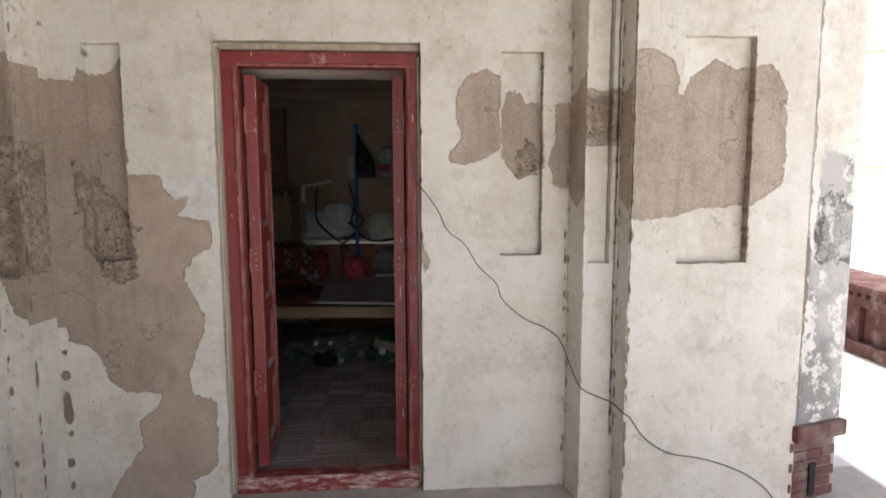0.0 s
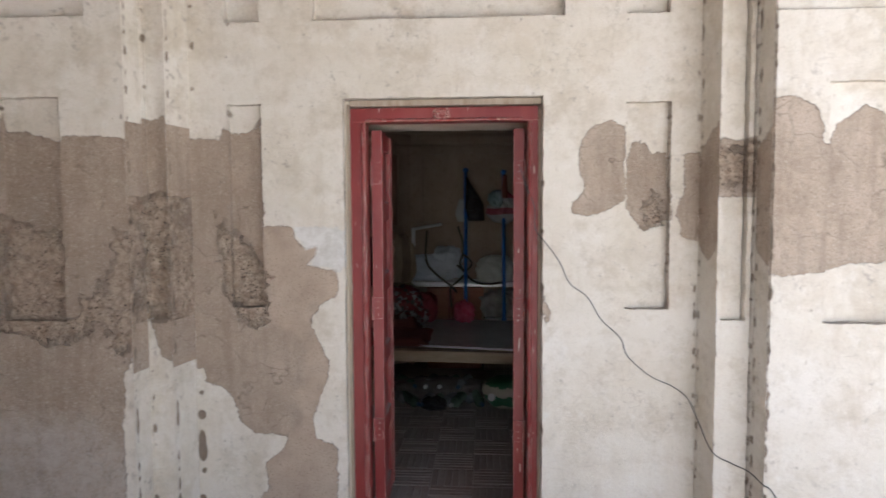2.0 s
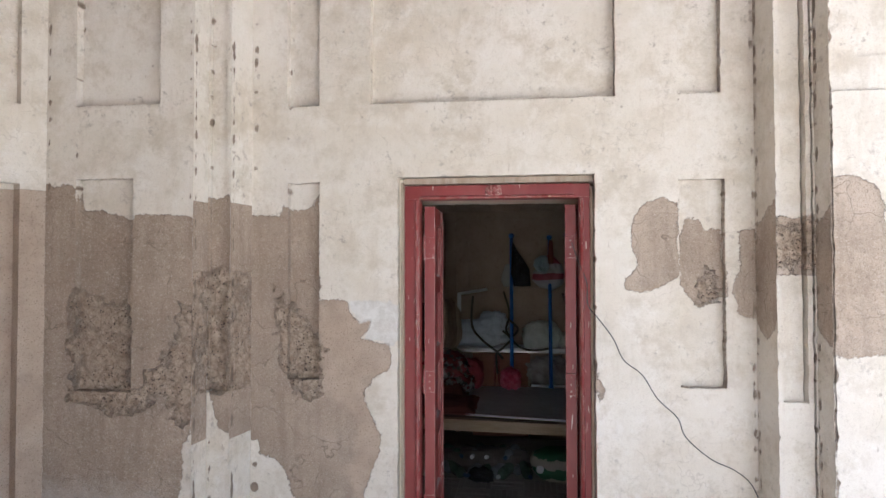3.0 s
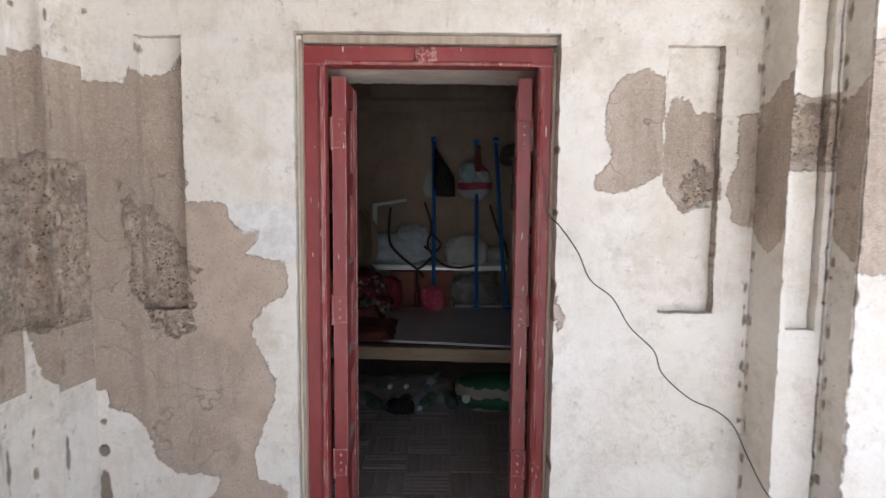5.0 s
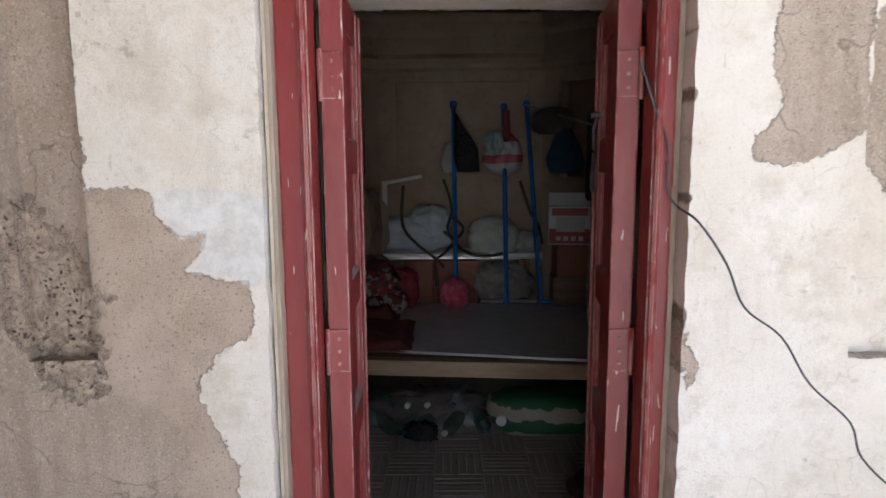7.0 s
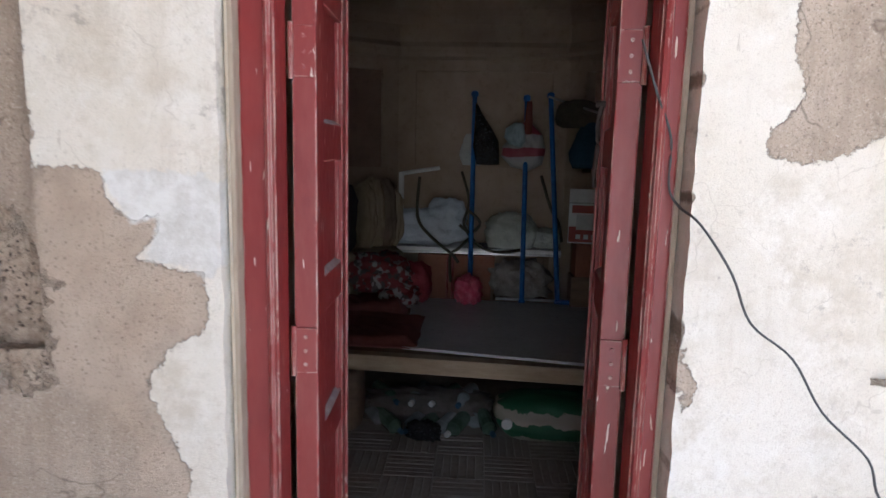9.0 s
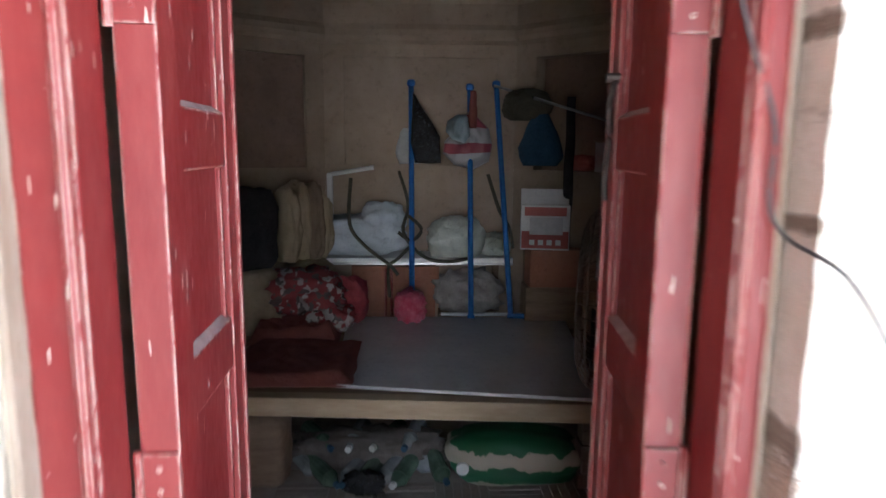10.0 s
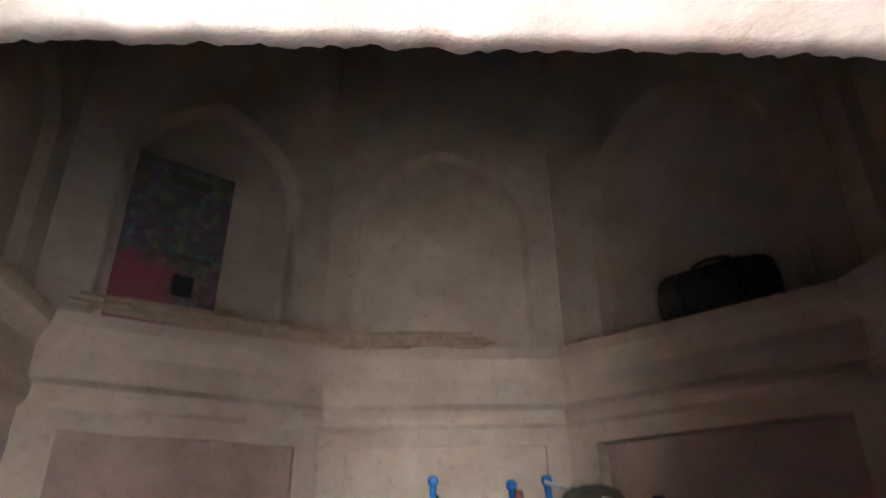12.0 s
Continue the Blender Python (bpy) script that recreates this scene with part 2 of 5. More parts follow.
def simple(name, a, b, scale=12, rough=0.7, bump=0.3, dist=0.004, metal=0.0, stretch=None, detail=5):
    """Two tones mixed by grain at two sizes, with relief."""
    k = Nodes(name)
    v = k.obj()
    n1, n2 = k.noise(scale, detail, 0.65, vec=v, stretch=stretch), k.noise(scale * 7, 4, 0.7, vec=v, stretch=stretch)
    colour = k.mix(k.ramp(n1, 0.33, 0.68), a, b)
    dark = tuple(x * 0.62 for x in a)
    colour = k.mix(k.ramp(n2, 0.55, 0.78, 0, 0.55), colour, dark)
    nrm = k.bump(k.math("ADD", n1, k.math("MULTIPLY", n2, 0.6)), bump, dist)
    return k.done(colour, k.ramp(n2, 0.3, 0.7, max(0.05, rough - 0.1), min(1, rough + 0.1)), nrm, metal)


def brick_material(name, a, b):
    k = Nodes(name)
    rnd = k.node("ObjectInfo").outputs["Random"]
    n = k.noise(40, 5, 0.7)
    colour = k.mix(rnd, a, b)
    colour = k.mix(k.ramp(n, 0.45, 0.75, 0, 0.5), colour, tuple(x * 0.5 for x in a))
    colour = k.mix(k.ramp(k.noise(6, 4), 0.5, 0.7, 0, 0.5), colour, (0.34, 0.31, 0.28))
    return k.done(colour, 0.9, k.bump(n, 0.6, 0.004))


def poster_material():
    k = Nodes("printed_poster")
    v = k.obj()
    cell = k.node("TexVoronoi", Scale=34.0)
    k.link(v, cell.inputs["Vector"])
    sep = k.node("SeparateXYZ")
    k.link(v, sep.inputs[0])
    tone = k.mix(0.25, (0.06, 0.05, 0.045), cell.outputs["Color"])
    tone = k.mix(k.ramp(k.noise(13, 4, 0.6, vec=v), 0.4, 0.6, 0.55, 0.9), tone, (0.05, 0.045, 0.036))
    low = k.ramp(k.math("ADD", sep.outputs["Z"], k.math("MULTIPLY", k.noise(7, 3, vec=v), 0.22)), 0.46, 0.40)
    side = k.ramp(k.math("ADD", sep.outputs["X"], k.math("MULTIPLY", k.noise(11, 3, vec=v), 0.3)), 0.19, 0.13, 0.25, 0.85)
    return k.done(k.mix(k.math("MULTIPLY", low, side), tone, (0.21, 0.045, 0.06)), 0.35)


def cloth_pattern_material():
    k = Nodes("printed_cloth")
    v = k.obj()
    n = k.noise(16, 2, 0.4, vec=v)
    colour = k.mix(k.ramp(n, 0.53, 0.56), (0.20, 0.035, 0.038), (0.36, 0.32, 0.30))
    colour = k.mix(k.ramp(k.noise(23, 2, 0.4, vec=v), 0.56, 0.59), colour, (0.09, 0.07, 0.065))
    return k.done(colour, 0.9, k.bump(k.noise(90, 3, vec=v), 0.4, 0.004))


def mesh_bag_material():
    k = Nodes("woven_sack")
    v = k.obj()
    sep = k.node("SeparateXYZ")
    k.link(v, sep.inputs[0])
    band = k.math("SINE", k.math("MULTIPLY", k.math("ADD", sep.outputs["Z"], k.math("MULTIPLY", k.noise(9, 3, vec=v), 0.10)), 42.0))
    colour = k.mix(k.ramp(band, 0.1, 0.25), (0.02, 0.115, 0.05), (0.40, 0.36, 0.28))
    return k.done(colour, 0.55, k.bump(k.noise(160, 2, vec=v), 0.4, 0.002))


PLASTER = plaster_material()
RED = red_paint_material()
LINTEL = simple("lintel_plaster", (0.63, 0.55, 0.44), (0.75, 0.68, 0.57), 9, 0.9, 0.35, 0.008)
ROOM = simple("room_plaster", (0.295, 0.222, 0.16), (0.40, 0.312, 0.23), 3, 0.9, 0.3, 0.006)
# Room plaster with the recesses' shade put into its colour.
ROOM_RECESS_SHADE = simple("shaded_recess_plaster", (0.21, 0.14, 0.105), (0.28, 0.195, 0.145), 5, 0.9, 0.3, 0.006)
# Plaster in a darker brown than the room walls.
DOME = simple("dark_brown_plaster", (0.19, 0.135, 0.10), (0.25, 0.185, 0.14), 2.5, 0.9, 0.3, 0.006)
BARE_WOOD = simple("worn_grey_wood", (0.30, 0.23, 0.165), (0.44, 0.37, 0.29), 14, 0.8, 0.5, 0.004, stretch=(3, 3, 0.4))
LEDGE = simple("dusty_grey_ledge", (0.26, 0.19, 0.18), (0.40, 0.33, 0.31), 25, 0.8, 0.4, 0.002)
BEAM = simple("pale_timber", (0.34, 0.25, 0.155), (0.46, 0.36, 0.24), 9, 0.75, 0.4, 0.004, stretch=(0.5, 3, 3))
PLANK = simple("bed_plank_wood", (0.17, 0.11, 0.07), (0.26, 0.18, 0.12), 9, 0.8, 0.4, 0.004, stretch=(0.5, 3, 3))
BOARD = simple("grey_fibre_board", (0.50, 0.505, 0.50), (0.60, 0.60, 0.59), 5, 0.36, 0.12, 0.002)
FLOOR_OUT = simple("dusty_cement", (0.34, 0.31, 0.27), (0.47, 0.435, 0.385), 6, 0.9, 0.6, 0.008)
MORTAR = simple("floor_mortar", (0.32, 0.285, 0.245), (0.40, 0.36, 0.315), 20, 0.95, 0.4, 0.004)
FLOOR_BRICK = brick_material("floor_brick", (0.29, 0.25, 0.215), (0.37, 0.325, 0.28))
RED_BRICK = brick_material("red_brick", (0.12, 0.05, 0.042), (0.175, 0.08, 0.065))
MAROON_BRICK = brick_material("maroon_brick", (0.075, 0.026, 0.023), (0.11, 0.042, 0.036))
# For unseen porch walls, kept dark to weaken the bounced light.
UNSEEN_BRICK = simple("unseen_dark_brickwork", (0.13, 0.062, 0.05), (0.19, 0.09, 0.07), 5, 0.9, 0.4, 0.006)
COURT = simple("pale_paving", (0.64, 0.62, 0.59), (0.74, 0.72, 0.69), 1.2, 0.9, 0.4, 0.006)
SALMON = simple("salmon_limewash", (0.62, 0.43, 0.33), (0.70, 0.52, 0.41), 2, 0.9, 0.3, 0.004)
WHITE_TRIM = simple("white_limewash", (0.74, 0.72, 0.68), (0.80, 0.78, 0.75), 4, 0.9, 0.2, 0.003)
BLUE = simple("blue_enamel", (0.012, 0.10, 0.36), (0.02, 0.16, 0.48), 30, 0.38, 0.15, 0.001)
DARK_METAL = simple("dull_iron", (0.05, 0.045, 0.04), (0.12, 0.10, 0.09), 40, 0.5, 0.3, 0.002, 0.7)
STEEL = simple("worn_steel", (0.42, 0.42, 0.42), (0.55, 0.55, 0.54), 60, 0.35, 0.2, 0.001, 0.9)
CABLE = simple("grey_cable", (0.045, 0.045, 0.045), (0.08, 0.08, 0.08), 30, 0.5, 0.1, 0.001)
BLACK_PLASTIC = simple("black_plastic", (0.008, 0.008, 0.009), (0.014, 0.014, 0.015), 9, 0.22, 0.8, 0.02)
GREY_RAG = simple("grey_brown_rag", (0.07, 0.06, 0.05), (0.13, 0.115, 0.10), 9, 0.9, 0.5, 0.01)
BLACK_CLOTH = simple("black_cloth", (0.012, 0.011, 0.012), (0.025, 0.022, 0.024), 8, 0.9, 0.5, 0.01)
WHITE_CLOTH = simple("pale_blue_cotton", (0.47, 0.52, 0.56), (0.60, 0.64, 0.67), 7, 0.85, 0.7, 0.02)
CREAM_CLOTH = simple("cream_plastic_sheet", (0.50, 0.52, 0.46), (0.62, 0.64, 0.56), 12, 0.5, 0.8, 0.02)
BEIGE_CLOTH = simple("beige_blanket", (0.30, 0.235, 0.15), (0.40, 0.32, 0.22), 7, 0.9, 0.6, 0.01)
RED_CLOTH = simple("dull_red_blanket", (0.15, 0.042, 0.034), (0.215, 0.066, 0.05), 5, 0.9, 0.6, 0.012)
PINK = simple("pink_plastic_bag", (0.50, 0.035, 0.085), (0.66, 0.16, 0.22), 22, 0.3, 0.8, 0.01)
RUST = simple("terracotta_carton", (0.27, 0.115, 0.07), (0.34, 0.15, 0.095), 6, 0.8, 0.3, 0.003)
CARD = simple("printed_carton_white", (0.58, 0.57, 0.55), (0.68, 0.67, 0.65), 8, 0.6, 0.2, 0.002)
CARD_RED = simple("printed_carton_red", (0.30, 0.06, 0.045), (0.36, 0.09, 0.07), 8, 0.6, 0.2, 0.002)
BLUE_CLOTH = simple("dark_blue_cloth", (0.012, 0.045, 0.08), (0.022, 0.07, 0.12), 9, 0.85, 0.6, 0.01)
KHAKI = simple("khaki_cloth", (0.055, 0.05, 0.035), (0.09, 0.083, 0.055), 9, 0.9, 0.6, 0.01)
WHITE_PAINT = simple("white_laminate", (0.62, 0.62, 0.60), (0.70, 0.70, 0.68), 8, 0.4, 0.2, 0.002)
DRY_REED = simple("dry_reed", (0.19, 0.13, 0.08), (0.30, 0.22, 0.14), 20, 0.8, 0.5, 0.004)
BOTTLE = simple("green_bottle_plastic", (0.05, 0.09, 0.06), (0.11, 0.16, 0.12), 12, 0.2, 0.1, 0.001)
POSTER = poster_material()
PRINT = cloth_pattern_material()
SACK = mesh_bag_material()


# ---- mesh helpers ----
def part(name, bm, material, parent=None, label="", smooth=False):
    """Links a bmesh as one mesh object, under a thing or a part."""
    me = bpy.data.meshes.new(name)
    bm.normal_update()
    bm.to_mesh(me)
    bm.free()
    me.materials.append(material)
    if smooth:
        me.shade_smooth()
    ob = new(name, me)
    if parent is not None:
        ob.parent = parent
    if label:
        tagged(ob, label)
    return ob


def thing(name, label, category, at=(0, 0, 0), turn=0, group="", kind=""):
    ob = new(name)
    ob.matrix_world = pose(*at, 0, 0, turn)
    ob.empty_display_size = 0.1
    return tagged(ob, label, category, group, kind)


def box(x0, x1, y0, y1, z0, z1, bevel=0.004, bm=None, m=None):
    """A bevelled block."""
    bm = bm or bmesh.new()
    made = bmesh.ops.create_cube(bm, size=1.0)["verts"]
    bmesh.ops.scale(bm, vec=(x1 - x0, y1 - y0, z1 - z0), verts=made)
    bmesh.ops.translate(bm, vec=((x0 + x1) / 2, (y0 + y1) / 2, (z0 + z1) / 2), verts=made)
    if m is not None:
        bmesh.ops.transform(bm, matrix=m, verts=made)
    if bevel:
        edges = list({e for v in made for e in v.link_edges})
        bmesh.ops.bevel(bm, geom=edges, offset=bevel, segments=2, affect="EDGES", profile=0.6)
    return bm


def rod(a, b, r, segs=10, r2=None, bm=None):
    """A round bar from a to b."""
    bm = bm or bmesh.new()
    a, b = Vector(a), Vector(b)
    turn = (b - a).to_track_quat("Z", "Y").to_matrix().to_4x4()
    m = Matrix.Translation((a + b) / 2) @ turn
    bmesh.ops.create_cone(bm, cap_ends=True, segments=segs, radius1=r, radius2=r if r2 is None else r2, depth=(b - a).length, matrix=m)
    return bm


def tube(points, r, bm=None, segs=6):
    """A round cord that follows points, smoothed."""
    bm = bm or bmesh.new()
    pts = [Vector(p) for p in points]
    fine = []
    for i in range(len(pts) - 1):
        p0, p1, p2, p3 = pts[max(i - 1, 0)], pts[i], pts[i + 1], pts[min(i + 2, len(pts) - 1)]
        for s in range(5):
            t = s / 5
            fine.append(0.5 * (2 * p1 + (p2 - p0) * t + (2 * p0 - 5 * p1 + 4 * p2 - p3) * t**2 + (3 * p1 - p0 - 3 * p2 + p3) * t**3))
    fine.append(pts[-1])
    rings = []
    for i, p in enumerate(fine):
        d = (fine[min(i + 1, len(fine) - 1)] - fine[max(i - 1, 0)]).normalized()
        q = d.to_track_quat("Z", "Y")
        rings.append([bm.verts.new(p + q @ Vector((r * math.cos(2 * math.pi * k / segs), r * math.sin(2 * math.pi * k / segs), 0))) for k in range(segs)])
    for a, b in zip(rings, rings[1:]):
        for k in range(segs):
            bm.faces.new((a[k], a[(k + 1) % segs], b[(k + 1) % segs], b[k]))
    bm.faces.new(rings[0][::-1]), bm.faces.new(rings[-1])
    return bm


def lump(size, seed, rough=0.18, freq=3.0, sub=4, flat=0.0, power=2.6):
    """A soft bundle: a rounded block with folds; its underside lies at z = 0."""
    bm = bmesh.new()
    bmesh.ops.create_icosphere(bm, subdivisions=sub, radius=1.0)
    off = Vector((seed * 3.7, seed * 1.3, seed * 2.1))
    for v in bm.verts:
        d = v.co.normalized()
        k = 1 / (abs(d.x) ** power + abs(d.y) ** power + abs(d.z) ** power) ** (1 / power)
        fold = noise.noise(d * freq + off) + 0.5 * noise.noise(d * freq * 2.7 + off) + 0.25 * abs(noise.noise(d * freq * 6 + off))
        p = d * k * (1 + rough * fold)
        p.z = max(p.z, -1 + flat)
        v.co = Vector((p.x * size[0] / 2, p.y * size[1] / 2, (p.z + 1 - flat) * size[2] / 2))
    return bm


def hanging_cloth(w, d, h, seed, top=0.25, fold=0.05, nx=22, nz=18):
    """A bag or cloth hung from one point at z = 0, widening downwards in folds."""
    bm = bmesh.new()
    off = Vector((seed * 2.3, seed * 5.1, 0.4))
    rings = []
    for j in range(nz + 1):
        s = j / nz
        wide = top + (1 - top) * min(1, s * 1.5) ** 0.8
        wide *= 1 - 0.25 * max(0, s - 0.85) / 0.15
        ring = []
        for i in range(nx):
            a = 2 * math.pi * i / nx
            f = 1 + fold * 6 * noise.noise(Vector((math.cos(a) * 1.6, math.sin(a) * 1.6, s * 1.2)) + off)
            ring.append(bm.verts.new((w / 2 * wide * math.cos(a) * f + 0.02 * noise.noise(Vector((s * 3, seed, 0))), d / 2 * wide * math.sin(a) * f, -h * s)))
        rings.append(ring)
    for a, b in zip(rings, rings[1:]):
        for k in range(nx):
            bm.faces.new((a[k], b[k], b[(k + 1) % nx], a[(k + 1) % nx]))
    bm.faces.new(rings[0]), bm.faces.new(rings[-1][::-1])
    return bm


def inside(poly, x, z):
    """Signed distance to an outline, positive inside, for arrays of places."""
    p = np.array(poly, float)
    best = np.full(x.shape, 9.0)
    odd = np.zeros(x.shape, bool)
    for (ax, az), (bx, bz) in zip(p, np.roll(p, -1, 0)):
        dx, dz = bx - ax, bz - az
        t = np.clip(((x - ax) * dx + (z - az) * dz) / (dx * dx + dz * dz + 1e-12), 0, 1)
        best = np.minimum(best, np.hypot(x - ax - t * dx, z - az - t * dz))
        cross = (az > z) != (bz > z)
        odd ^= cross & (x < (bx - ax) * (z - az) / (bz - az + 1e-12) + ax)
    return np.where(odd, best, -best)


def spots(x, z, col, z0, z1, seed, gap=0.07, size=0.012):
    """A broken line of small losses down a corner."""
    rnd = random.Random(seed)
    best = np.full(x.shape, -9.0)
    at = z0
    while at < z1:
        r, tall = size * rnd.uniform(0.2, 0.9), rnd.uniform(1.0, 3.2)
        cx = col + rnd.uniform(-0.004, 0.004)
        best = np.maximum(best, r - np.hypot(x - cx, (z - at) / tall))
        at += gap * rnd.uniform(0.35, 1.7)
    return best


def relief(name, a, b, z0, z1, step, recesses, material, fields=None, holes=(), wave=0.0025, back=0.25, rough_edge=0.0, arches=(), inner=None):
    """A wall from plan point a to b, seen with a on the left: a fine grid whose recesses (u0, u1, z0, z1, depth) and
    holes (u0, u1, z0, z1, depth) have real sides. fields(u, z) gives the wear attributes."""
    a, b = Vector(a), Vector(b)
    length = (b - a).length
    du = (b - a) / length
    away = Vector((-du.y, du.x))
    every = list(recesses) + list(holes)

    def cuts(lo, hi, fixed):
        fixed = sorted({lo, hi, *(round(f, 4) for f in fixed if lo < f < hi)})
        out = []
        for p, q in zip(fixed, fixed[1:]):
            n = max(1, round((q - p) / step))
            out += [p + (q - p) * i / n for i in range(n)]
        return out + [hi]

    us = cuts(0.0, length, [v for r in every for v in r[:2]])
    zs = cuts(z0, z1, [v for r in every for v in r[2:4]])
    depth = np.zeros((len(us) - 1, len(zs) - 1))
    cu, cz = (np.array(us)[1:] + np.array(us)[:-1]) / 2, (np.array(zs)[1:] + np.array(zs)[:-1]) / 2
    for u0, u1, w0, w1, d in recesses:
        depth[np.ix_((cu > u0) & (cu < u1), (cz > w0) & (cz < w1))] = d

    def sunk(u, z):
        """Depth of the arched niches, with rounded edges."""
        total = 0.0
        for u0, u1, w0, spring, apex, d in arches:
            mid, half = (u0 + u1) / 2, (u1 - u0) / 2
            rise = min(1.0, max(0.0, (z - spring) / (apex + 0.03 - spring)))
            reach = min(half * (1 - rise**1.9) ** 0.75 - abs(u - mid), (z - w0) * 2)
            f = min(1.0, max(0.0, reach / 0.012))
            total += d * f * f * (3 - 2 * f)
        return total

    gone = np.zeros(depth.shape, bool)
    for u0, u1, w0, w1, d in holes:
        cell = np.ix_((cu > u0) & (cu < u1), (cz > w0) & (cz < w1))
        depth[cell], gone[cell] = d, True
    verts, index, faces, flat, deep = [], {}, [], [], []

    def vert(i, j, d):
        key = (i, j, round(d, 4))
        if key not in index:
            u, z = us[i], zs[j]
            n = wave * (noise.noise(Vector((u * 2.1, z * 2.1, 3.3))) + 0.4 * noise.noise(Vector((u * 9, z * 9, 1.3))))
            jag = rough_edge * noise.noise(Vector((u * 24, z * 24, 7.7)))
            p = a + du * (u + jag) + away * (d + n + sunk(u, z))
            index[key] = len(verts)
            verts.append((p.x, p.y, z + rough_edge * noise.noise(Vector((u * 24, z * 24, 2.2)))))
            flat.append((u, z))
        return index[key]

    nu, nz = depth.shape
    for i in range(nu):
        for j in range(nz):
            d = depth[i, j]
            if not gone[i, j]:
                if d > 0:
                    deep.append(len(faces))
                faces.append((vert(i, j, d), vert(i + 1, j, d), vert(i + 1, j + 1, d), vert(i, j + 1, d)))
            if i + 1 < nu and depth[i + 1, j] != d:
                e = depth[i + 1, j]
                faces.append((vert(i + 1, j, d), vert(i + 1, j, e), vert(i + 1, j + 1, e), vert(i + 1, j + 1, d)))
            if j + 1 < nz and depth[i, j + 1] != d:
                e = depth[i, j + 1]
                faces.append((vert(i, j + 1, e), vert(i, j + 1, d), vert(i + 1, j + 1, d), vert(i + 1, j + 1, e)))
    # the wall's back
    base = len(verts)
    if back:
        ring = [(0, z0), (length, z0), (length, z1), (0, z1)]
        for u, z in ring:
            p = a + du * u + away * back
            verts.append((p.x, p.y, z))
            flat.append((u, z))
        if not holes:
            faces.append((base + 3, base + 2, base + 1, base))
        else:
            u0, u1, w0, w1, _ = holes[0]
            extra = [(u0, z0), (u1, z0), (u0, w1), (u1, w1), (u0, z1), (u1, z1)]
            for u, z in extra:
                p = a + du * u + away * back
                verts.append((p.x, p.y, z))
                flat.append((u, z))
            k = base + 4
            faces += [(base, base + 3, k + 4, k), (k + 1, k + 5, base + 2, base + 1), (k + 2, k + 4, k + 5, k + 3)]
    me = bpy.data.meshes.new(name)
    me.from_pydata(verts, [], faces)
    me.materials.append(material)
    if inner is not None:
        me.materials.append(inner)
        for i in deep:
            me.polygons[i].material_index = 1
    if fields:
        uz = np.array(flat)
        worn = fields(uz[:, 0], uz[:, 1])
        worn.setdefault("bloom", none(uz[:, 0]))
        for key, values in worn.items():
            me.attributes.new(key, "FLOAT", "POINT").data.foreach_set("value", np.clip(values, -0.12, 0.12).astype(np.float32))
    if arches:
        me.shade_smooth()
    ob = new(name, me)
    return ob


def pouch(outline, thick, seed, crumple=0.02):
    """A flat bag with a given front outline (x, z), puffed in the middle and crumpled."""
    bm = bmesh.new()
    n = 14
    cx, cz = sum(p[0] for p in outline) / len(outline), sum(p[1] for p in outline) / len(outline)
    ring = []
    for (ax, az), (bx, bz) in zip(outline, outline[1:] + outline[:1]):
        ring += [(ax + (bx - ax) * i / 4, az + (bz - az) * i / 4) for i in range(4)]
    sides = []
    for sign in (-1, 1):
        rows = []
        for r in range(n):
            s = 1 - r / n
            puff = thick / 2 * math.sqrt(max(0, 1 - s**3))
            row = []
            for x, z in ring:
                p = Vector((cx + (x - cx) * s, 0, cz + (z - cz) * s))
                p.y = sign * (puff + (1 - s**6) * crumple * (noise.noise(Vector((p.x * 16, p.z * 9, seed))) + 0.5 * noise.noise(Vector((p.x * 40, p.z * 22, seed)))))
                row.append(bm.verts.new(p))
            rows.append(row)
        tip = bm.verts.new((cx, sign * thick / 2, cz))
        for a, b in zip(rows, rows[1:]):
            for i in range(len(ring)):
                j = (i + 1) % len(ring)
                bm.faces.new((a[i], a[j], b[j], b[i]) if sign < 0 else (a[j], a[i], b[i], b[j]))
        for i in range(len(ring)):
            j = (i + 1) % len(ring)
            bm.faces.new((rows[-1][i], rows[-1][j], tip) if sign < 0 else (rows[-1][j], rows[-1][i], tip))
        sides.append(rows[0])
    bmesh.ops.remove_doubles(bm, verts=bm.verts[:], dist=0.0005)
    bmesh.ops.recalc_face_normals(bm, faces=bm.faces[:])
    return bm


def band_material(name, base, band, lo, hi, lo2=9.0, hi2=9.0):
    """Plain plastic with printed bands at given heights."""
    k = Nodes(name)
    v = k.obj()
    sep = k.node("SeparateXYZ")
    k.link(v, sep.inputs[0])
    z = k.math("ADD", sep.outputs["Z"], k.math("MULTIPLY", k.math("SUBTRACT", k.noise(6, 2, vec=v), 0.5), 0.05))
    one = k.math("MULTIPLY", k.ramp(z, lo, lo + 0.004), k.ramp(z, hi, hi - 0.004))
    two = k.math("MULTIPLY", k.ramp(z, lo2, lo2 + 0.004), k.ramp(z, hi2, hi2 - 0.004))
    colour = k.mix(k.math("MAXIMUM", one, two), base, band)
    return k.done(colour, 0.35, k.bump(k.noise(22, 4, vec=v), 0.6, 0.01))


